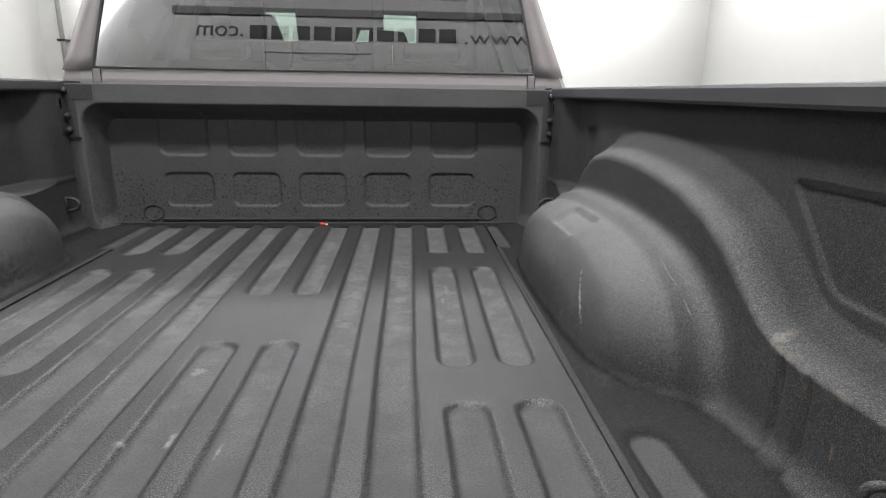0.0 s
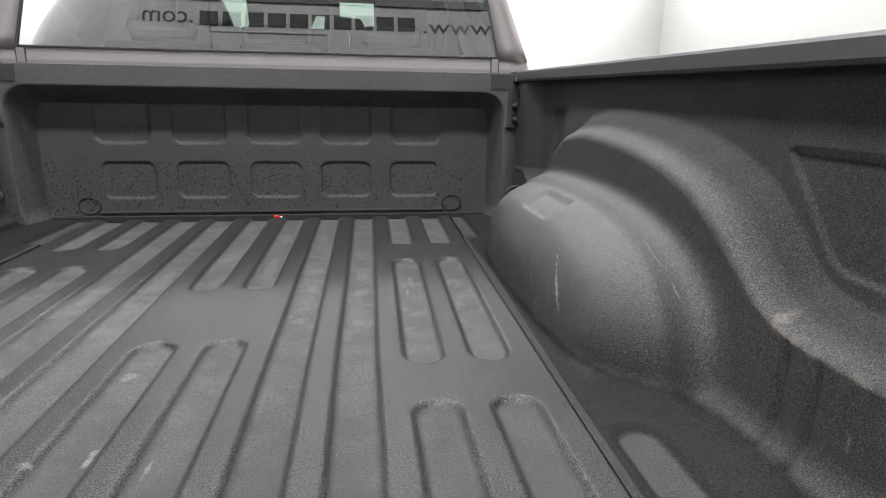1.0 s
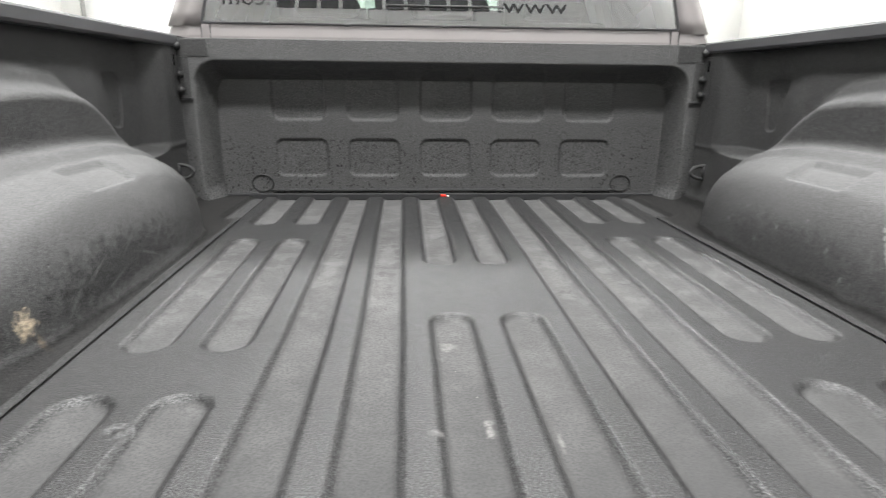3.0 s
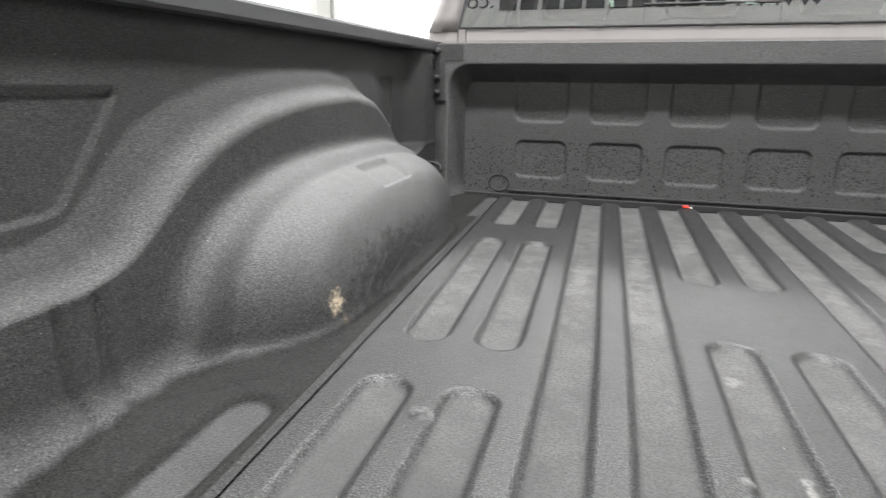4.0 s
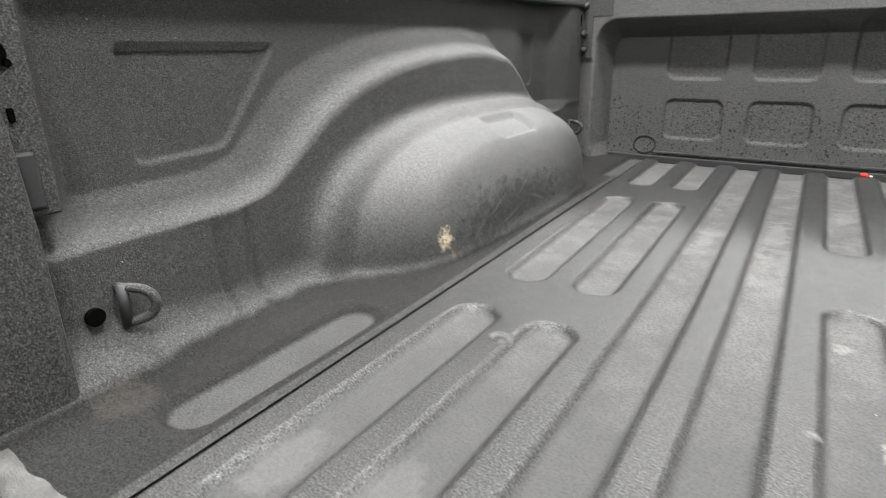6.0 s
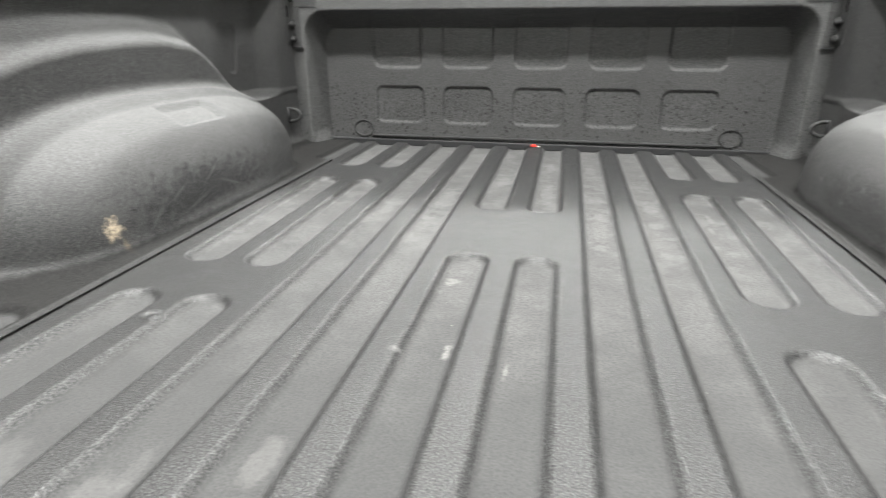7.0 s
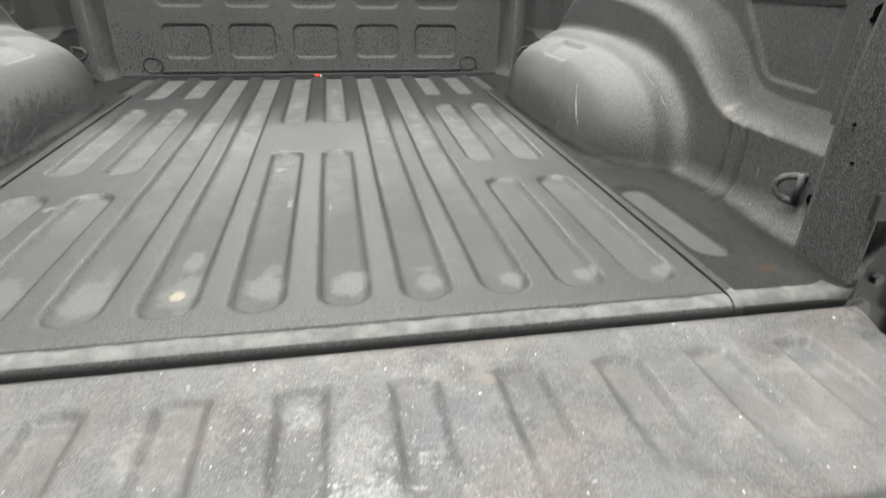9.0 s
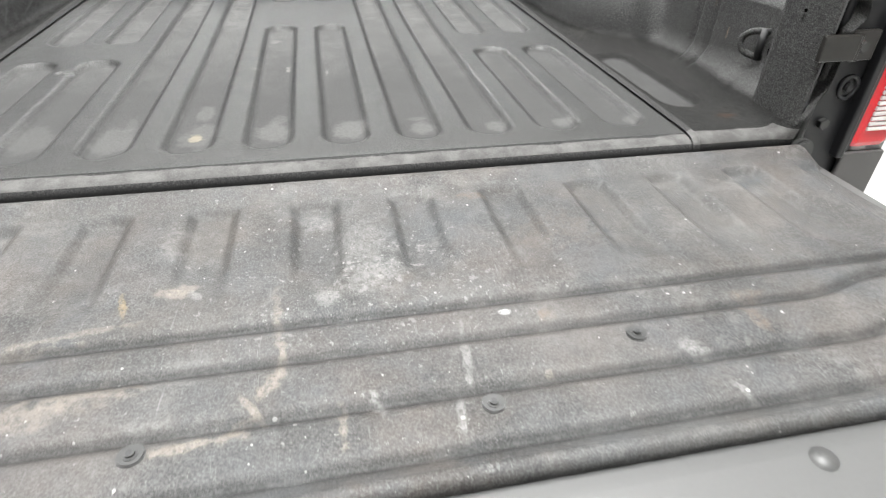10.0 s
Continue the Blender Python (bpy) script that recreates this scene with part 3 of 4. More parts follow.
tagged(part("wall_south", box(X0, X1, Y0 - 0.15, Y0, GROUND - 0.1, TOP), REAR_WALL, None), "white wall with a dark sign above a door", "wall", kind="structure")
tagged(part("ceiling", box(X0 - 0.15, X1 + 0.15, Y0 - 0.15, Y1 + 0.15, TOP, TOP + 0.1), CEILING, None), "grey painted ceiling with strip lamps", "ceiling", kind="structure")

# ---- the pickup truck ----
truck = tagged(new("pickup_truck"), "taupe-grey pickup truck with a black-lined open cargo bed and lowered tailgate", "pickup truck")
truck.location = (0, 0, GROUND)
base = truck

# pressed channels of the bed floor: centre, front end, rear end
CHANNELS = []
for s in (-1, 1):
    CHANNELS += [(s * 0.06, 0.03, -0.825), (s * 0.06, -1.105, -1.85)]
    CHANNELS += [(s * 0.1775, 0.03, -1.85), (s * 0.295, 0.03, -1.85)]
    for cx in (0.4125, 0.53):
        CHANNELS += [(s * cx, 0.03, -0.435), (s * cx, -0.59, -1.24), (s * cx, -1.36, -1.85)]
HALF, DEPTH = 0.039, 0.0115


def spread(Y):
    """Widens the channel spacing towards the cab to fit the camera's view."""
    return np.interp(-Y, [0, 0.6, 1.2, 1.9], [1.045, 1.02, 0.988, 0.985])


def channel_depth(X, Y, channels):
    Z = np.zeros_like(X)
    U = X / spread(Y)
    for cx, y0, y1 in channels:
        yy = np.clip(Y, y1 + HALF, y0 - HALF)
        d = np.hypot(U - cx, Y - yy) - HALF
        Z = np.maximum(Z, smoothstep(0.004, -0.016, d))
    return Z


def seam_x(Y):
    return np.interp(-Y, [0, 1.9], [0.628, 0.594])


ys = np.concatenate([np.linspace(0.03, -1.870, 560), [-1.885, -1.897, -1.908, -1.917, -1.923, -1.927, -1.929, -1.929]])
us = np.linspace(-1, 1, 420)
Y, U = np.meshgrid(ys, us, indexing="ij")
X = U * seam_x(Y)
Z = -DEPTH * channel_depth(X, Y, CHANNELS)
drop = np.concatenate([np.zeros(560), [0.0, -0.0006, -0.002, -0.005, -0.010, -0.018, -0.030, -0.09]])
Z += drop[:, None]
dimple = np.hypot(X + 0.457, Y + 1.44)
Z -= 0.004 * smoothstep(0.017, 0.011, dimple)
Z += 0.003 * smoothstep(0.009, 0.005, dimple)
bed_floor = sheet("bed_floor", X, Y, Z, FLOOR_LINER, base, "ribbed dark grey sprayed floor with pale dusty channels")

# side wall with wheel housing
SIDE_CHANNELS = [(0.648, 0.0, -0.375), (0.662, -1.46, -1.795)]
ARCH_Y = [-2.0, -1.56, -1.50, -1.44, -1.375, -1.30, -1.20, -1.08, -0.95, -0.85, -0.74, -0.675, -0.615, -0.56, -0.505, -0.43, 0.1]
ARCH_Z = [0.158, 0.160, 0.175, 0.215, 0.262, 0.298, 0.325, 0.342, 0.350, 0.350, 0.335, 0.295, 0.240, 0.205, 0.190, 0.185, 0.185]


def arch_line(Y):
    fine = np.linspace(-2.0, 0.1, 421)
    h = np.interp(fine, ARCH_Y, ARCH_Z)
    k = np.hanning(15)
    h = np.convolve(np.pad(h, 7, "edge"), k / k.sum(), "valid")
    return np.interp(Y, fine, h), np.interp(Y, fine, np.gradient(h, fine))


def panel_inside(Y, Z, corners):
    """Signed distance (negative inside) of a convex outline given anticlockwise."""
    d = np.full_like(Y, -1.0)
    for (ya, za), (yb, zb) in zip(corners, corners[1:] + corners[:1]):
        n = math.hypot(yb - ya, zb - za)
        d = -smooth_min(-d, -((Y - ya) * (zb - za) - (Z - za) * (yb - ya)) / n, 0.016)
    return d


REAR_PANEL = [(-1.655, 0.374), (-1.651, 0.224), (-1.514, 0.229), (-1.400, 0.373)]
FRONT_PANEL = [(-0.50, 0.402), (-0.452, 0.262), (-0.41, 0.262), (-0.395, 0.402)]


def wall_x(Y, Z):
    h, dh = arch_line(Y)
    s = (Z - h) / np.sqrt(1 + dh * dh)
    width = 0.054 - 0.034 * smoothstep(-0.60, -0.45, Y) - 0.016 * smoothstep(-1.40, -1.52, Y)
    top = smooth_min(-smooth_min(-s / width, np.zeros_like(s), 0.15), np.ones_like(s), 0.22)
    lower = 0.800 + 0.018 * smoothstep(-0.58, -0.46, Y) + 0.034 * smoothstep(-0.42, -0.20, Y)
    upper = 0.880 + 0.014 * smoothstep(-0.60, -0.45, Y) - 0.042 * smoothstep(-0.31, -0.20, Y)
    x = lower + (upper - lower) * top - 0.006 * smoothstep(0.03, -0.3, s)
    x -= 0.0035 * np.exp(-((s - 0.008) / 0.008) ** 2)
    x -= 0.076 * smoothstep(-1.735, -1.80, Y) * smoothstep(0.0, 0.05, s)
    for corners, depth in ((REAR_PANEL, 0.007), (FRONT_PANEL, 0.005)):
        x += depth * smoothstep(0.002, -0.006, panel_inside(Y, Z, corners))
    return x


def oval(Y, Z, y, a, b, n):
    f = (np.abs((Y - y) / a) ** n + np.abs(np.maximum(Z, 0) / b) ** n) ** (1 / n)
    return (f - 1) * 0.75 * b


def side_solid(X, Y, Z):
    floor = Z + 0.012 * channel_depth(X * spread(Y), Y, SIDE_CHANNELS)
    wall = (wall_x(Y, Z) - X) * 0.75
    foot = 0.762 + 0.055 * smoothstep(-0.55, -0.38, Y) - 0.022 * smoothstep(-1.58, -1.80, Y)
    slope = (foot - X) * 0.72 + Z * 0.69
    d = smooth_min(floor, wall, 0.03)
    d = smooth_min(d, slope, 0.016)
    for y, w in ((-1.555, 0.007), (-1.605, 0.006)):
        d = d + 0.005 * np.exp(-((Y - y - 0.1 * np.maximum(0.06 - Z, 0)) / w) ** 2) * smoothstep(0.165, 0.13, Z) * smoothstep(0.004, 0.02, Z)
    lip = round_max(oval(Y, Z, -0.935, 0.512, 0.252, 2.7), 0.755 - X, 0.022)
    # the housing bulges inwards, flat along the bed and well rounded behind and above
    slot = smoothstep(0.088, 0.066, np.abs(Y + 0.935)) * smoothstep(0.036, 0.020, np.abs(X - 0.704)) * smoothstep(0.15, 0.17, Z)
    f = (np.abs((Y + 0.930) / 0.470) ** 2.9 + np.abs(np.maximum(Z, 0) / 0.234) ** 2.9) ** (1 / 2.9)
    g = np.maximum(0.765 - X, 0) / 0.170
    dome = ((f ** 2 + g ** 2) ** 0.5 - 1) * 0.11
    dome = round_max(dome, 0.629 + 0.09 * np.maximum(Z, 0) - X, 0.030) + 0.0055 * slot
    d = smooth_min(d, lip, 0.020)
    dome = smooth_min(dome, floor + 0.004, 0.035)
    return smooth_min(d, dome, 0.016)


ys = np.concatenate([np.linspace(0.02, -1.870, 480), [-1.885, -1.897, -1.908, -1.917, -1.923, -1.927, -1.929, -1.929]])
ws = np.linspace(0, 1, 260)
Y, W = np.meshgrid(ys, ws, indexing="ij")
edge = seam_x(Y) + 0.0002
w0, w1 = edge / math.sqrt(2), (0.880 + 0.495) / math.sqrt(2)
W = w0 + (w1 - w0) * W
px, pz = W / math.sqrt(2), W / math.sqrt(2)
dist = np.full_like(Y, -0.30)
for _ in range(80):
    X, Z = px + dist / math.sqrt(2), pz - dist / math.sqrt(2)
    dist += 0.55 * side_solid(X, Y, Z)
X, Z = px + dist / math.sqrt(2), pz - dist / math.sqrt(2)
drop = np.concatenate([np.zeros(480), [0.0, -0.0006, -0.002, -0.005, -0.010, -0.018, -0.030, -0.09]])
Z = Z + 0.002 + 0.0045 * np.exp(-((X - edge - 0.006) / 0.0032) ** 2) + drop[:, None] * smoothstep(0.05, 0.01, Z)
sides = []
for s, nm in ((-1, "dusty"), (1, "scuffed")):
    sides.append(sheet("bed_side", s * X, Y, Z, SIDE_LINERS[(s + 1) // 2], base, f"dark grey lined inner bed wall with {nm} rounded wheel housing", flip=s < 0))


# bulkhead towards the cab
def rounded_rect(U, V, u, v, r):
    a, b = np.abs(U) - u + r, np.abs(V) - v + r
    return np.hypot(np.maximum(a, 0), np.maximum(b, 0)) + np.minimum(np.maximum(a, b), 0) - r


xs = np.linspace(-0.890, 0.890, 594)
zs = np.linspace(-0.012, 0.514, 177)
Zb, Xb = np.meshgrid(zs, xs, indexing="ij")
hole = rounded_rect(np.abs(Xb) + 0.014 * smoothstep(0.08, -0.01, Zb) ** 2, Zb + 0.5, 0.808, 0.952, 0.075)
ease = np.clip(-hole / (0.038 + 0.020 * smoothstep(0.34, 0.42, Zb)), -0.1, 1.1)
Yb = -0.10 + 0.10 * smooth_min(-smooth_min(-ease, np.zeros_like(ease), 0.06), np.ones_like(ease), 0.04)
for k in range(-2, 3):
    up = rounded_rect(Xb - 0.2515 * k, Zb - 0.350, 0.091, 0.087, 0.03)
    dn = rounded_rect(Xb - 0.249 * k, Zb - 0.137, 0.091, 0.066, 0.03)
    Yb += 0.009 * smoothstep(0.002, -0.009, up) + 0.008 * smoothstep(0.002, -0.009, dn)
bulkhead = sheet("bulkhead", Xb, Yb, Zb, BULK_LINER_LIT, base, "dark grey front panel with ten pressed pockets", flip=True)
part("bulkhead_cap", box(-0.87, 0.87, -0.0985, 0.022, 0.5, 0.5175, 0.003), LINER, bulkhead)


def rail_z(y):
    return 0.527 + 0.0125 * y



def span(s, a, b):
    return (min(s * a, s * b), max(s * a, s * b))


# ledge and plugs at the bulkhead's foot
part("ledge", box(-0.61, 0.61, -0.010, 0.012, 0.020, 0.027, 0.002), LINER, bulkhead)
# black strip draws the dark line below the ledge
part("foot_line", box(-0.80, 0.80, -0.012, 0.03, -0.012, 0.012, 0.003), BLACK, bulkhead)
for s in (-1, 1):
    ring = [(s * 0.64 + 0.036 * math.cos(t), -0.001, 0.048 + 0.029 * math.sin(t)) for t in np.linspace(0, 2 * math.pi, 28, endpoint=False)]
    part("plug_rim", tube(ring, 0.0034, 8, True), LINER, bulkhead, "oval rubber plug rim", True)
    # bolted corner plate with its three bolts
    part("corner_plate", box(*span(s, 0.756, 0.852), -0.1018, -0.098, 0.462, 0.514, 0.001), LINER, bulkhead)
    part("corner_plate", box(*span(s, 0.818, 0.852), -0.1018, -0.098, 0.338, 0.4615, 0.001), LINER, bulkhead)
    part("corner_seam", box(*span(s, 0.812, 0.875), -0.110, -0.100, 0.333, 0.337, 0.001), BLACK, bulkhead)
    part("corner_flange", box(*span(s, 0.850, 0.857), -0.150, -0.100, 0.345, 0.480, 0.002), LINER, bulkhead)
    part("flange_slot_patch", box(*span(s, 0.8485, 0.853), -0.136, -0.124, 0.432, 0.468, 0.003), HOLE_DARK, bulkhead)
    for z in (0.493, 0.408, 0.360):
        bm = bmesh.new()
        bmesh.ops.create_cone(bm, cap_ends=True, segments=12, radius1=0.013, radius2=0.006, depth=0.012)
        bm.transform(Matrix.Translation((s * 0.846, -0.113, z)) @ Matrix.Rotation(radians(90), 4, "X"))
        part("bolt", bm, LINER, bulkhead, "coated bolt head", True)
        part("bolt_tip", disc(0.005, 0.012, 10, Matrix.Translation((s * 0.846, -0.117, z)) @ Matrix.Rotation(radians(90), 4, "X"), 0.002), STEEL, bulkhead)

for s, side in ((-1, sides[0]), (1, sides[1])):
    secs = []
    for y in np.linspace(-0.102, -1.93, 24):
        t = rail_z(y)
        prof = [(0.847, t - 0.034), (0.8445, t - 0.028), (0.8445, t - 0.006), (0.847, t - 0.0015), (0.852, t), (0.925, t + 0.002), (0.945, t - 0.006), (0.957, t - 0.04), (0.955, t - 0.06), (0.902, t - 0.06), (0.902, t - 0.034)]
        secs.append([(s * a, y, b) for a, b in prof])
    part("rail_cap", sweep(secs), RAIL, truck, "smooth dark grey plastic bed rail cap")
    # outer bed panel, rounded towards the lamp
    secs = []
    for y, k in ((-0.03, 0.0), (-1.70, 0.0), (-1.83, 0.003), (-1.88, 0.007), (-1.902, 0.015)):
        secs.append([(s * 0.925, y, -0.42), (s * (0.985 - k), y, -0.42), (s * (1.005 - k), y, -0.15), (s * (1.0 - k), y, 0.20), (s * (0.975 - k), y, 0.44), (s * (0.952 - k * 0.3), y, 0.475), (s * 0.925, y, 0.475)])
    part("outer_panel", sweep(secs), PAINT, truck, "taupe-grey painted outer bed panel", True)
    # added cap that gives the rear face its shade by colour
    part("quarter_shade", box(*span(s, 0.905, 0.992), -1.909, -1.898, -0.42, -0.052, 0.004), SHADE, truck, "lower bed corner with an added cap in shaded grey")
    # corner post, leaning a little
    secs = []
    for z, ya in ((-0.045, -1.822), (0.0, -1.821), (0.20, -1.821), (0.30, -1.825), (0.42, -1.842), (0.492, -1.852)):
        secs.append([(s * 0.775, ya + 0.004, z), (s * 0.760, ya - 0.002, z), (s * 0.757, ya - 0.010, z), (s * 0.757, -1.905, z), (s * 0.760, -1.918, z), (s * 0.7625, -1.926, z), (s * 0.767, -1.928, z), (s * 0.776, -1.90, z), (s * 0.80, ya, z)])
    post = part("corner_post", sweep(secs), LINER, truck, "textured dark grey tailgate post")
    part("post_strip", box(*span(s, 0.787, 0.80), -1.86, -1.785, 0.21, 0.492, 0.003), LINER, post)
    # slots and holes are thin black patches, not openings
    part("slot", box(*span(s, 0.7845, 0.79), -1.818, -1.807, 0.413, 0.428, 0.001), HOLE_DARK, post)
    part("slot", box(*span(s, 0.7845, 0.79), -1.814, -1.808, 0.304, 0.317, 0.001), HOLE_DARK, post)
    part("latch_hole_patch", disc(0.0125, 0.005, 24, Matrix.Translation((s * 0.7845, -1.815, 0.366)) @ Matrix.Rotation(radians(90 * s), 4, "Y")), HOLE_DARK, post)
    part("latch_notch_patch", disc(0.004, 0.005, 12, Matrix.Translation((s * 0.7845, -1.804, 0.357)) @ Matrix.Rotation(radians(90 * s), 4, "Y")), HOLE_DARK, post)
    part("cover", box(*span(s, 0.783, 0.79), -1.824, -1.799, 0.218, 0.276, 0.004), BLACK, post, "smooth black plastic cover")
    for y, z in ((-1.858, 0.228), (-1.874, 0.178)):
        part("screw_hole_patch", disc(0.0026, 0.003, 12, Matrix.Translation((s * 0.7585, y, z)) @ Matrix.Rotation(radians(-90 * s), 4, "Y")), HOLE_DARK, post)
        part("screw_tip", disc(0.0036, 0.004, 10, Matrix.Translation((s * 0.7585, y + 0.002, z - 0.007)) @ Matrix.Rotation(radians(-90 * s), 4, "Y"), 0.001), LINER, post)
    # tie-down rings
    for y, z, x, ww in (((-1.745, 0.088, 0.791, -0.85) if s < 0 else (-1.764, 0.098, 0.791, -0.85)), (-0.185, 0.113, 0.850, 0.0)):
        pts = []
        wx, wy = -math.cos(ww), math.sin(-ww)
        for a in np.linspace(-math.pi / 2, math.pi / 2, 15):
            d = (0.034 if ww else 0.044) * max(0.0, math.cos(a)) ** 0.8
            pts.append((s * (x + d * wx), y + d * wy, z + 0.0215 * math.sin(a)))
        pts = [(s * (x + 0.014), y, z - 0.0215)] + pts + [(s * (x + 0.014), y, z + 0.0215)]
        part("tie_down_ring", tube(pts, 0.0058), LINER, side, "coated tie-down loop", True)
        part("ring_hinge", tube([(s * (x - 0.001), y, z - 0.026), (s * (x - 0.001), y, z + 0.026)], 0.0065), BLACK, side, "", True)
    part("drain_hole_patch", disc(0.0105, 0.006, 20, Matrix.Translation((s * 0.789, -1.778 if s < 0 else -1.797, 0.086 if s < 0 else 0.092)) @ Matrix.Rotation(radians(90 * s), 4, "Y")), HOLE_DARK, side)
    # tailgate jamb behind the post
    jamb = part("jamb", box(*span(s, 0.768, 0.935), -1.895, -1.86, -0.12, 0.49, 0.004), JAMB, truck, "glossy black tailgate jamb")
    part("jamb_seal", tube([(s * 0.7735, -1.917, -0.03), (s * 0.7735, -1.917, 0.49)], 0.0065), RAIL, jamb, "", True)
    part("jamb_bead", tube([(s * 0.806, -1.898, -0.10), (s * 0.806, -1.898, 0.49)], 0.009), JAMB, jamb, "", True)
    part("jamb_flange", box(*span(s, 0.888, 0.903), -1.913, -1.89, -0.06, 0.49, 0.004), JAMB, jamb)
    bm = box(*span(s, 0.750, 0.812), -1.938, -1.9285, 0.118, 0.156, 0.002)
    part("striker_strap", bm, STRAP, jamb, "bent dark steel strap")
    part("striker_arm", box(*span(s, 0.806, 0.818), -1.936, -1.895, 0.116, 0.155, 0.002), STRAP, jamb)
    part("striker_foot", box(*span(s, 0.814, 0.878), -1.906, -1.896, 0.108, 0.154, 0.002), STRAP, jamb)
    part("strap_bolt", disc(0.009, 0.006, 6, Matrix.Translation((s * 0.852, -1.905, 0.130)) @ Matrix.Rotation(radians(90), 4, "X"), 0.001), STEEL, jamb)
    bm = tube([(s * 0.868 + 0.016 * math.cos(a), -1.896, 0.062 + 0.018 * math.sin(a)) for a in np.linspace(0, 2 * math.pi, 20, endpoint=False)], 0.004, 8, True)
    part("boss", bm, JAMB, jamb, "", True)
    part("boss_core", disc(0.008, 0.006, 12, Matrix.Translation((s * 0.868, -1.895, 0.062)) @ Matrix.Rotation(radians(90), 4, "X"), 0.002), JAMB, jamb)
    part("jamb_bolt", disc(0.010, 0.009, 6, Matrix.Translation((s * 0.846, -1.895, 0.002)) @ Matrix.Rotation(radians(90), 4, "X"), 0.001), STEEL, jamb)
    part("hinge_cup", disc(0.022, 0.012, 20, Matrix.Translation((s * 0.79, -1.925, -0.03)) @ Matrix.Rotation(radians(90), 4, "X"), 0.004), STEEL, jamb)
    # tail lamp
    lampbody = part("tail_lamp", box(*span(s, 0.911, 0.988), -1.908, -1.78, -0.046, 0.40, 0.012), RED_LENS, truck, "red tail lamp with clear ribbed centre")
    part("lamp_gasket", box(*span(s, 0.903, 0.915), -1.906, -1.80, -0.05, 0.405, 0.003), BLACK, lampbody)
    for i in range(14):
        part("lens_rib", box(*span(s, 0.928, 0.982), -1.9115, -1.904, -0.012 + 0.009 * i, -0.005 + 0.009 * i, 0.0015), CLEAR_LENS, lampbody)

# tailgate, lowered
GZ = -0.018
secs = []
for x, k in ((-0.785, 0.006), (-0.778, 0.0), (0.778, 0.0), (0.785, 0.006)):
    secs.append([(x, -1.948 - k, GZ - 0.014), (x, -1.945 - k, GZ - 0.05), (x, -1.97, GZ - 0.075), (x, -2.47, GZ - 0.075), (x, -2.497 + k, GZ - 0.055), (x, -2.497 + k, GZ - 0.022), (x, -2.492 + k, GZ - 0.014), (x, -2.44, GZ - 0.0115)])
gate = part("tailgate", sweep(secs), CAP, truck, "lowered taupe-grey tailgate with a scuffed liner")
xs = np.linspace(-0.782, 0.782, 460)
ys = np.concatenate([[-1.939, -1.940, -1.942, -1.946], np.linspace(-1.952, -2.417, 150), [-2.420, -2.4225, -2.424, -2.424]])
Y, X = np.meshgrid(ys, xs, indexing="ij")
Z = np.full_like(X, GZ)
Z += np.concatenate([[-0.035, -0.008, -0.003, -0.001], np.zeros(150), [-0.0015, -0.004, -0.008, -0.014]])[:, None]
for k in range(-6, 7):
    d = np.maximum(np.abs(X - 0.006 - 0.125 * k) - 0.029, np.abs(Y + 2.085) - 0.088 - 0.010 * np.cos((X - 0.006 - 0.125 * k) * 40))
    Z -= 0.011 * smoothstep(0.005, -0.012, d) * smoothstep(-2.205, -2.08, Y)
for y, dep in ((-2.224, 0.009), (-2.272, 0.008), (-2.337, 0.008), (-2.394, 0.008)):
    Z -= 0.8 * dep * np.exp(-((Y - y - 0.02 * smoothstep(0.52, 0.62, np.abs(X)) * (y < -2.25)) / 0.0075) ** 2) * smoothstep(0.70, 0.64, np.abs(X) * (1.0 if y < -2.25 else 0.85))
Z += 0.005 * smoothstep(-2.404, -2.413, Y)
Z -= 0.012 * smoothstep(0.765, 0.782, np.abs(X))
Z += 0.010 * smoothstep(-1.985, -1.950, Y)
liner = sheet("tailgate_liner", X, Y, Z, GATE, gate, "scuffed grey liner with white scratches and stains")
for x, y in ((-0.136, -2.353), (0.146, -2.355), (0.305, -2.298), (-0.305, -2.298)):
    at = Matrix.Translation((x, y, GZ - 0.001))
    part("washer", disc(0.0104, 0.0028, 24, at, 0.001), STEEL, gate, "steel washer")
    bm = disc(0.0058, 0.0055, 16, at, 0.002)
    part("screw", bm, STEEL, gate, "dull steel screw", False)
    part("screw_socket", disc(0.0026, 0.0059, 6, at), BLACK, gate)
for x in (-0.39, 0.392):
    part("stud", disc(0.014, 0.006, 20, Matrix.Translation((x, -2.447, GZ - 0.016)), 0.003), CAP, gate, "polished round stud", True)

# cab
Y_REAR = 0.035


def pane_y(z):
    """The rear glass leans forward and bows out a little from sill to roof."""
    return Y_REAR + (z - 0.58) * math.tan(radians(6)) + ((z - 0.70) ** 2 - 0.0144) / 9.2


def outer_x(z):
    return float(np.interp(z, [-0.4, 0.50, 0.56, 0.85, 1.08, 1.14, 1.17], [0.98, 0.965, 0.940, 0.830, 0.757, 0.70, 0.62]))


def inner_x(z):
    return float(np.interp(z, [0.57, 0.84, 1.05], [0.811, 0.751, 0.702]))


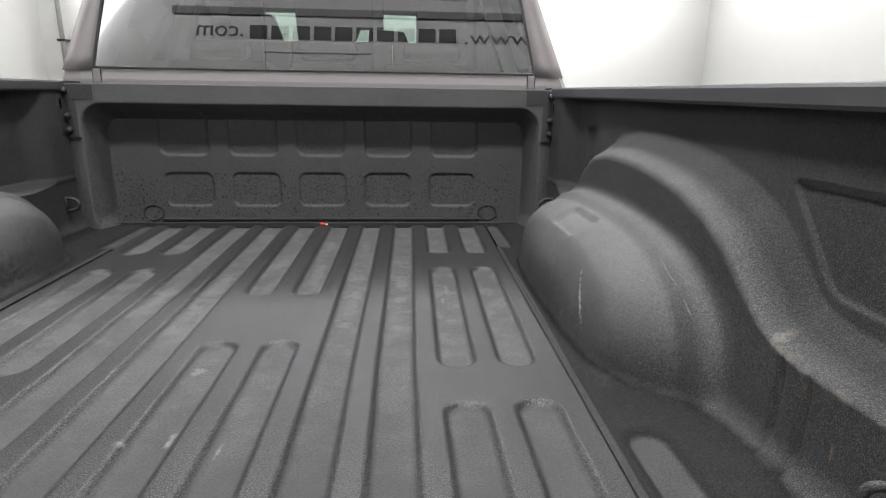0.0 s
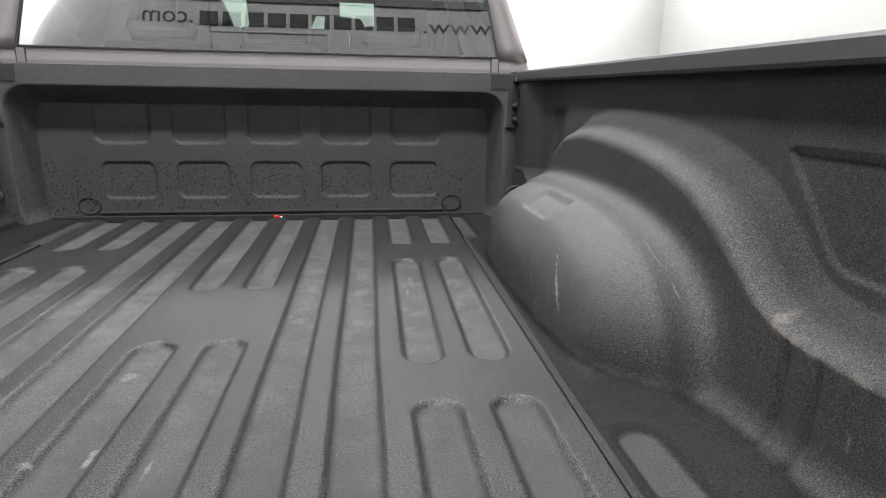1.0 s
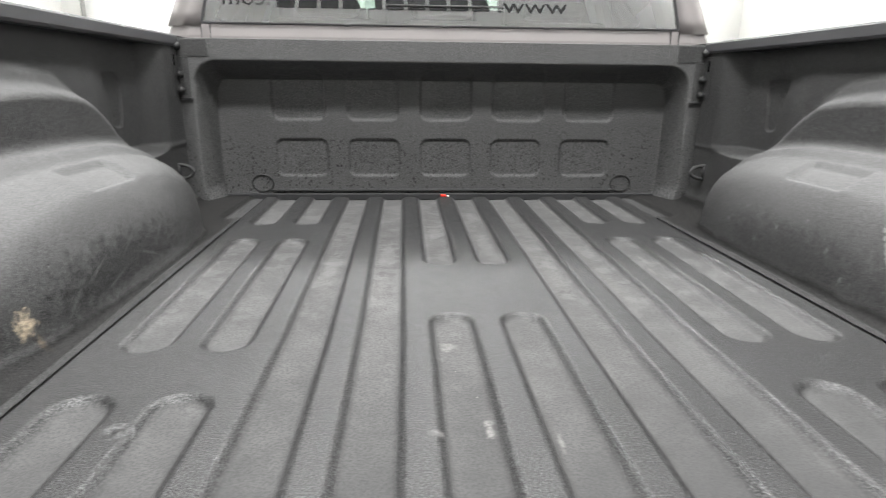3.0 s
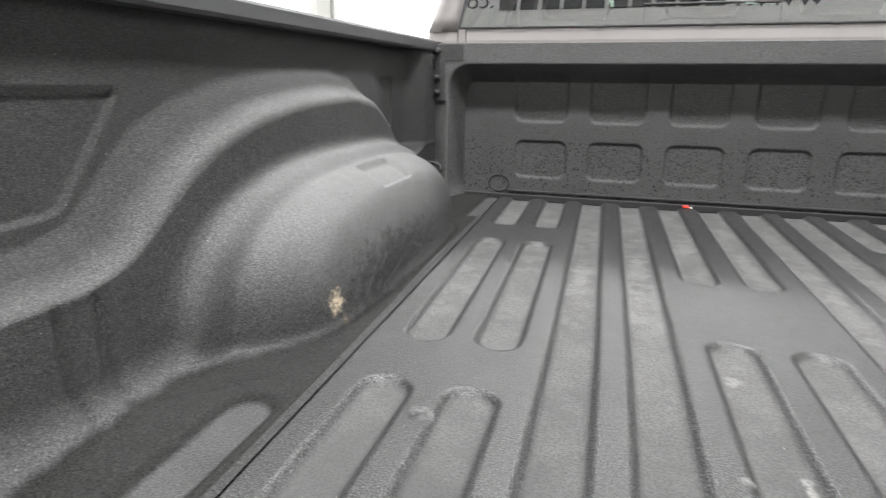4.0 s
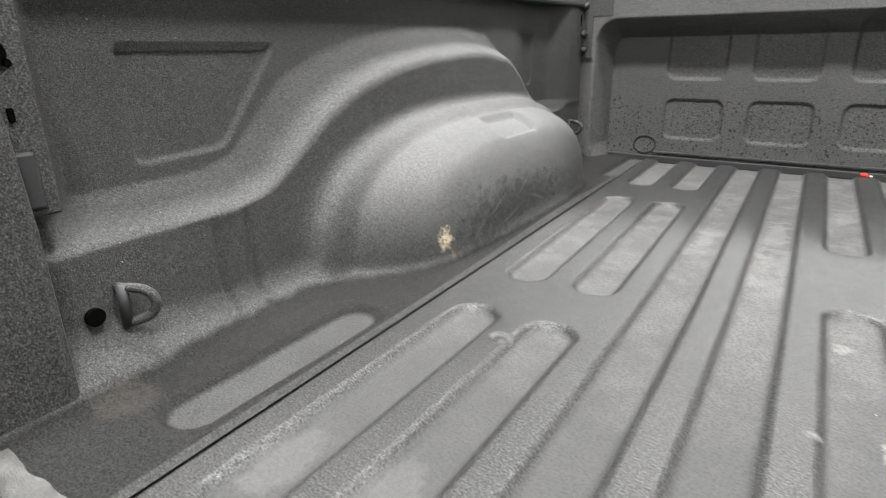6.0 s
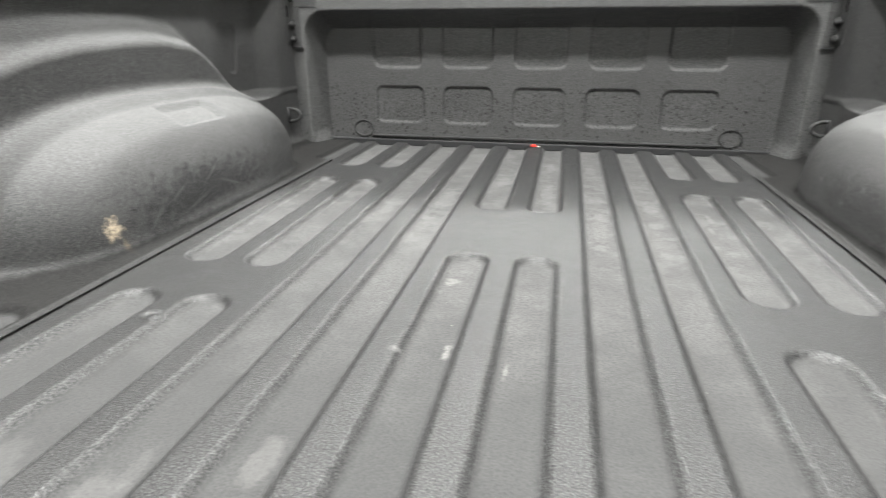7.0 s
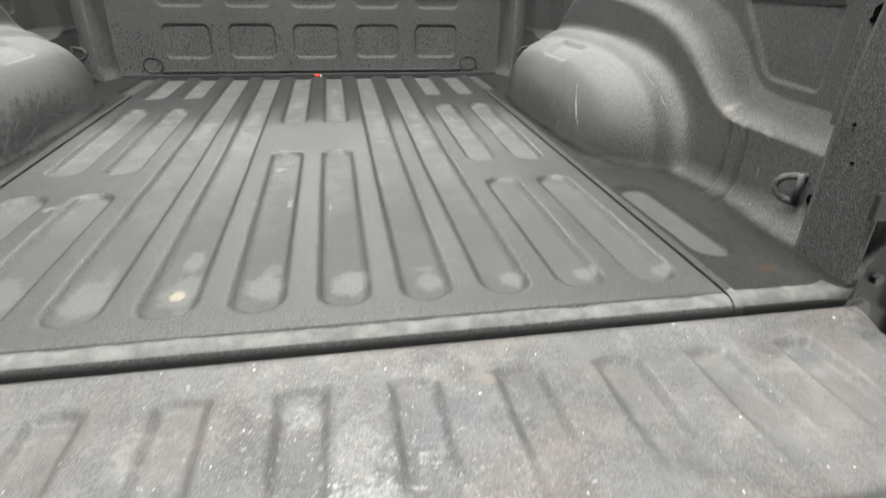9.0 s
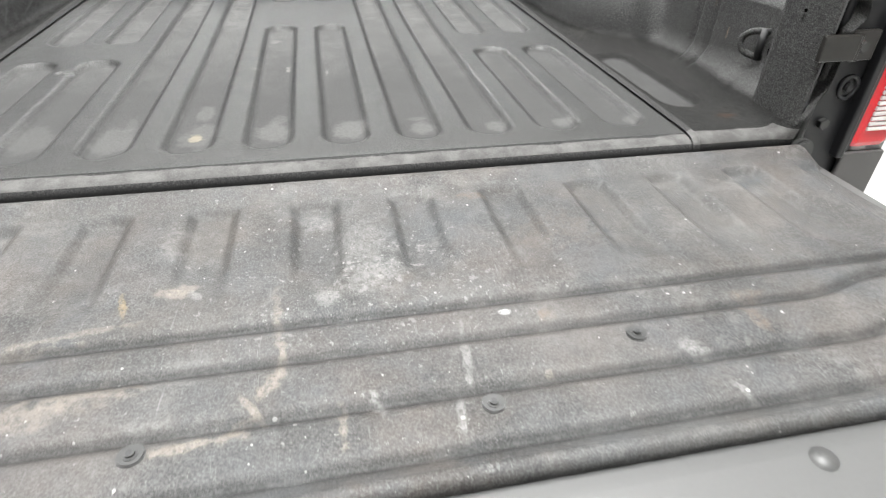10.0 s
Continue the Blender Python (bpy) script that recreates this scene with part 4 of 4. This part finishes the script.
secs = []
for z in (-0.40, 0.0, 0.45, 0.535, 0.562, 0.570, 0.572):
    y = Y_REAR - (0.004 if z < 0.56 else 0.0)
    hx = outer_x(z)
    secs.append([(-hx, y + 0.07, z), (-hx + 0.03, y + 0.008, z), (-hx + 0.09, y, z), (hx - 0.09, y, z), (hx - 0.03, y + 0.008, z), (hx, y + 0.07, z), (hx, 1.95, z), (-hx, 1.95, z)])
cab = part("cab", sweep(secs), PAINT, truck, "taupe-grey painted cab with a smoked rear window")
for s in (-1, 1):
    secs = []
    for z in np.linspace(0.566, 1.10, 12):
        y, xo, xi = pane_y(z) - 0.004, outer_x(z), inner_x(z)
        secs.append([(s * xi, y, z), (s * (xo - 0.05), y + 0.002, z), (s * (xo - 0.014), y + 0.018, z), (s * xo, y + 0.06, z), (s * xo, y + 0.32, z), (s * (xo - 0.04), y + 0.32, z), (s * xi, y + 0.05, z)])
    part("rear_pillar", sweep(secs), PAINT, cab, "", True)
    # unseen dark cover, added to hide the pillar's bright inner face
    secs = []
    for z in np.linspace(0.566, 1.07, 10):
        y, xo, xi = pane_y(z), outer_x(z), inner_x(z)
        secs.append([(s * (xi - 0.002), y + 0.016, z), (s * (xi - 0.005), y + 0.020, z), (s * (xi - 0.006), y + 0.05, z), (s * (xo - 0.046), y + 0.33, z), (s * (xo - 0.043), y + 0.33, z), (s * (xi - 0.002), y + 0.05, z)])
    part("pillar_cover", sweep(secs), CLOTH, cab, "dark cover added on the inner pillar face")
    part("corner_trim", box(*span(s, 0.7845, 0.8105), Y_REAR - 0.0055, Y_REAR + 0.01, 0.524, 0.571, 0.002), PAINT, cab)
    for x in (0.783, 0.812):
        part("panel_gap", box(*span(s, x - 0.0012, x + 0.0012), Y_REAR - 0.0048, Y_REAR + 0.01, 0.524, 0.571), BLACK, cab)
    secs = [[(s * outer_x(z), 1.02 + 0.0, z), (s * (outer_x(z) - 0.05), 1.02, z), (s * (outer_x(z) - 0.05), 1.13, z), (s * outer_x(z), 1.13, z)] for z in (0.56, 0.8, 1.10)]
    part("door_pillar", sweep(secs), PAINT, cab)
    secs = [[(s * outer_x(z), 2.75 - (z - 0.56) * 1.35, z), (s * (outer_x(z) - 0.06), 2.75 - (z - 0.56) * 1.35, z), (s * (outer_x(z) - 0.06), 2.84 - (z - 0.56) * 1.35, z), (s * outer_x(z), 2.84 - (z - 0.56) * 1.35, z)] for z in (0.54, 0.8, 1.10)]
    part("front_pillar", sweep(secs), PAINT, cab)
    bm = bmesh.new()
    za, zb = 0.56, 1.09
    bm.faces.new([bm.verts.new(v) for v in ((s * (outer_x(za) - 0.012), 0.36, za), (s * (outer_x(za) - 0.012), 2.76, za), (s * (outer_x(zb) - 0.012), 2.08, zb), (s * (outer_x(zb) - 0.012), 0.40, zb))])
    pane = part("side_window", bm, PRIVACY, cab, "dark privacy glass")
    bm = box(*span(s, 0.925, 0.955), 1.95, 2.80, -0.4, 0.56, 0.01)
    part("front_door_sill", bm, PAINT, cab)
# roof
secs = []
for z, k in ((1.085, 0.0), (1.12, 0.01), (1.15, 0.05), (1.165, 0.13)):
    hx, y0, y1 = 0.755 - k, pane_y(1.085) - 0.012 + k * 0.6, 2.10 - k
    secs.append([(-hx, y0, z), (hx, y0, z), (hx, y1, z), (-hx, y1, z)])
part("roof", sweep(secs), PAINT, cab, "", True)
# rear glass: two fixed panes and a slider, in a thin black seal
for x0, x1, dy in ((-1.0, -0.196, 0.0), (-0.204, 0.200, 0.004), (0.194, 1.0, 0.0)):
    zz, uu = np.meshgrid(np.linspace(0.5805, 1.06, 40), np.linspace(0, 1, 5), indexing="ij")
    lim = np.vectorize(inner_x)(zz) - 0.004
    xa, xb = np.clip(x0, -lim, lim), np.clip(x1, -lim, lim)
    sheet("rear_window_pane", xa + (xb - xa) * uu, pane_y(zz) + dy, zz, REAR_GLASS, cab, "smoked reflective glass pane", flip=True)
part("window_seal", box(-0.806, 0.806, Y_REAR - 0.005, Y_REAR + 0.012, 0.5725, 0.5800, 0.002), BLACK, cab)
for s in (-1, 1):
    secs = [[(s * (inner_x(z) - 0.006), pane_y(z) - 0.006, z), (s * (inner_x(z) + 0.002), pane_y(z) - 0.006, z), (s * (inner_x(z) + 0.002), pane_y(z) + 0.01, z), (s * (inner_x(z) - 0.006), pane_y(z) + 0.01, z)] for z in (0.575, 0.8, 1.06)]
    part("window_seal", sweep(secs), BLACK, cab)
for x in (-0.33, 0.0, 0.345):
    part("seal_clip", box(x - 0.012, x + 0.012, Y_REAR - 0.008, Y_REAR + 0.004, 0.5705, 0.578, 0.002), BLACK, cab)
part("slider_rail", box(-0.200, 0.194, pane_y(0.64) - 0.006, pane_y(0.64) + 0.003, 0.6385, 0.6425, 0.001), CAP, cab, "bright slider rail")
# windscreen
bm = bmesh.new()
bm.faces.new([bm.verts.new(v) for v in ((-0.86, 2.78, 0.56), (0.86, 2.78, 0.56), (0.70, 2.10, 1.085), (-0.70, 2.10, 1.085))])
part("windscreen", bm, SHIELD, cab, "clear greenish windscreen")
part("dashboard", box(-0.88, 0.88, 1.95, 2.75, 0.2, 0.56, 0.04), CLOTH, cab)
# rear seats: backs with head restraints
for x, y, w in ((-0.43, 0.30, 0.40), (0.0, 0.30, 0.30), (0.43, 0.30, 0.40)):
    part("rear_seat_back", box(x - w / 2, x + w / 2, y - 0.06, y + 0.10, 0.565, 0.62, 0.025), CLOTH, cab)
    part("head_restraint", box(x - 0.12, x + 0.12, y - 0.04, y + 0.06, 0.63, 0.70, 0.03), CLOTH, cab)


def slab(outline, y0, y1, bevel=0.006):
    bm = bmesh.new()
    near = [bm.verts.new((x, y0, z)) for x, z in outline]
    away = [bm.verts.new((x, y1, z)) for x, z in outline]
    bm.faces.new(near)
    bm.faces.new(away[::-1])
    for i in range(len(outline)):
        j = (i + 1) % len(outline)
        bm.faces.new((near[j], near[i], away[i], away[j]))
    bmesh.ops.recalc_face_normals(bm, faces=bm.faces)
    bmesh.ops.bevel(bm, geom=bm.edges[:], offset=bevel, segments=2, affect="EDGES", profile=0.5)
    return bm


# dark slabs shaped to leave the bright gaps in the camera's view
for x0, x1 in ((-0.93, -0.36), (-0.355, 0.245), (0.25, 0.93)):
    part("front_seat_back", box(x0, x1, 1.44, 1.58, 0.30, 0.806, 0.012), CLOTH, cab)
part("head_restraint", slab([(-0.93, 0.80), (-0.408, 0.80), (-0.425, 0.86), (-0.462, 0.951), (-0.511, 0.955), (-0.515, 0.99), (-0.93, 0.99)], 1.46, 1.54), CLOTH, cab)
part("console_slab", slab([(-0.312, 0.80), (0.018, 0.80), (0.057, 0.885), (0.197, 0.885), (0.195, 1.06), (-0.332, 1.06)], 1.46, 1.54), CLOTH, cab)
part("centre_slab", slab([(0.104, 0.80), (0.352, 0.80), (0.318, 0.872), (0.195, 0.88), (0.111, 0.883)], 1.47, 1.55), CLOTH, cab)
part("head_restraint", slab([(0.395, 0.80), (0.93, 0.80), (0.93, 0.99), (0.395, 0.99)], 1.46, 1.54), CLOTH, cab)
part("headliner", box(-0.72, 0.72, 0.16, 2.06, 1.062, 1.082, 0.004), CLOTH, cab)
for s in (-1, 1):
    part("sun_visor", box(*span(s, 0.16, 0.66), 1.98, 2.02, 1.035, 1.075, 0.01), CLOTH, cab)
    # added panel that blocks bright gaps at the cab's side
    part("side_blocker", box(*span(s, 0.70, 0.78), 1.1, 1.6, 0.56, 1.06, 0.02), CLOTH, cab)
# added bar that blocks the windscreen above the slabs
part("top_blocker", box(-0.72, 0.72, 1.545, 1.575, 0.980, 1.07, 0.01), CLOTH, cab)
# unseen black plate, added to keep light out of the floor seams
part("seam_blocker", box(-0.90, 0.90, -1.88, 0.02, -0.16, -0.06, 0.01), BLACK, truck)

# bonnet and wheels
secs = []
for y, hx, z in ((2.70, 0.95, 0.55), (3.2, 0.95, 0.53), (3.75, 0.92, 0.48), (3.85, 0.90, 0.40)):
    secs.append([(-hx, y, -0.40), (hx, y, -0.40), (hx, y, z - 0.08), (hx - 0.12, y, z), (-hx + 0.12, y, z), (-hx, y, z - 0.08)])
part("bonnet", sweep(secs), PAINT, truck, "taupe-grey painted bonnet", True)
for s in (-1, 1):
    for y in (-0.935, 2.75):
        turn = Matrix.Translation((s * 0.86, y, GROUND + 0.40)) @ Matrix.Rotation(radians(90), 4, "Y")
        wheel = part("wheel", disc(0.40, 0.24, 40, turn @ Matrix.Translation((0, 0, -0.12)), 0.05), TYRE, truck, "black road tyre", True)
        part("rim", disc(0.25, 0.25, 30, turn @ Matrix.Translation((0, 0, -0.125)), 0.02), RIM, wheel)

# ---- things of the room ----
# housings added above the unseen ceiling lamps
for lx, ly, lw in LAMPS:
    fix = tagged(part("lamp_housing", box(lx - 0.45, lx + 0.45, ly - 0.25, ly + 0.25, TOP - 0.10, TOP, 0.01), WHITE, None), "white box housing added above an unseen ceiling lamp", "ceiling light", "ceiling strip lamps")

pipe = tagged(part("wall_pipe", tube([(-6.52, 10.45, GROUND), (-6.52, 10.45, TOP)], 0.045, 12), plain("grey_pipe_metal", (0.35, 0.35, 0.34), 0.4, 0.5), None, "", True), "thin grey metal pipe running up the white wall", "pipe")
for z in (0.1, 1.5, 3.0):
    part("pipe_clamp", box(-6.60, -6.44, 10.38, 10.60, z, z + 0.05, 0.01), STEEL, pipe)

# sign over the door behind: its name is drawn as plain bars
sign = tagged(new("wall_sign"), "dark web address lettering with barred-out name on white wall", "sign")
sign.location = (-0.35, Y0 + 0.02, 3.20)


def letters(text, x, size, z, tall=1.6):
    cu = bpy.data.curves.new("letters", "FONT")
    cu.body, cu.size, cu.extrude = text, size, 0.01
    tmp = bpy.data.objects.new("letters", cu)
    scene.collection.objects.link(tmp)
    me = bpy.data.meshes.new_from_object(tmp.evaluated_get(bpy.context.evaluated_depsgraph_get()))
    bpy.data.objects.remove(tmp)
    ob = new("lettering", me)
    me.materials.append(SIGN)
    ob.matrix_world = pose(x, 0, z, 90, 0, 180) @ Matrix.Diagonal((1, tall, 1, 1))
    ob.parent = sign
    return ob


letters("www.", 2.98, 0.52, -0.12, 1.15)
letters(".com", -2.05, 0.42, -0.02)
for i in range(10):
    x = 1.62 - 0.365 * i
    bm = box(x - 0.30, x, -0.01, 0.01, -0.09, 0.33, 0.01)
    part("letter_bar", bm, SIGN, sign)
door = tagged(part("door_1", box(-3.6, 2.9, Y0, Y0 + 0.06, GROUND, 2.08, 0.01), plain("grey_door_panel", (0.45, 0.45, 0.44), 0.5), None), "wide grey sectional garage door", "door", kind="structure")
tagged(part("trim", box(-3.62, 2.9, Y0, Y0 + 0.10, 3.82, 4.05, 0.01), plain("grey_header_beam", (0.16, 0.16, 0.16), 0.6), None), "grey header beam above the sign", "beam", kind="structure")

# litter by the bulkhead
scrap = tagged(part("plastic_scrap", box(-0.016, 0.002, -0.018, -0.008, 0.001, 0.010, 0.003), RED, None), "small bit of bright red plastic lying on the bed floor", "litter")
part("torn_edge", box(-0.001, 0.005, -0.016, -0.010, 0.001, 0.006, 0.001), RED, scrap)
tagged(part("paper_scrap", box(0.007, 0.014, -0.016, -0.010, 0.001, 0.005, 0.001), WHITE, None), "tiny white scrap lying on the bed floor", "litter")
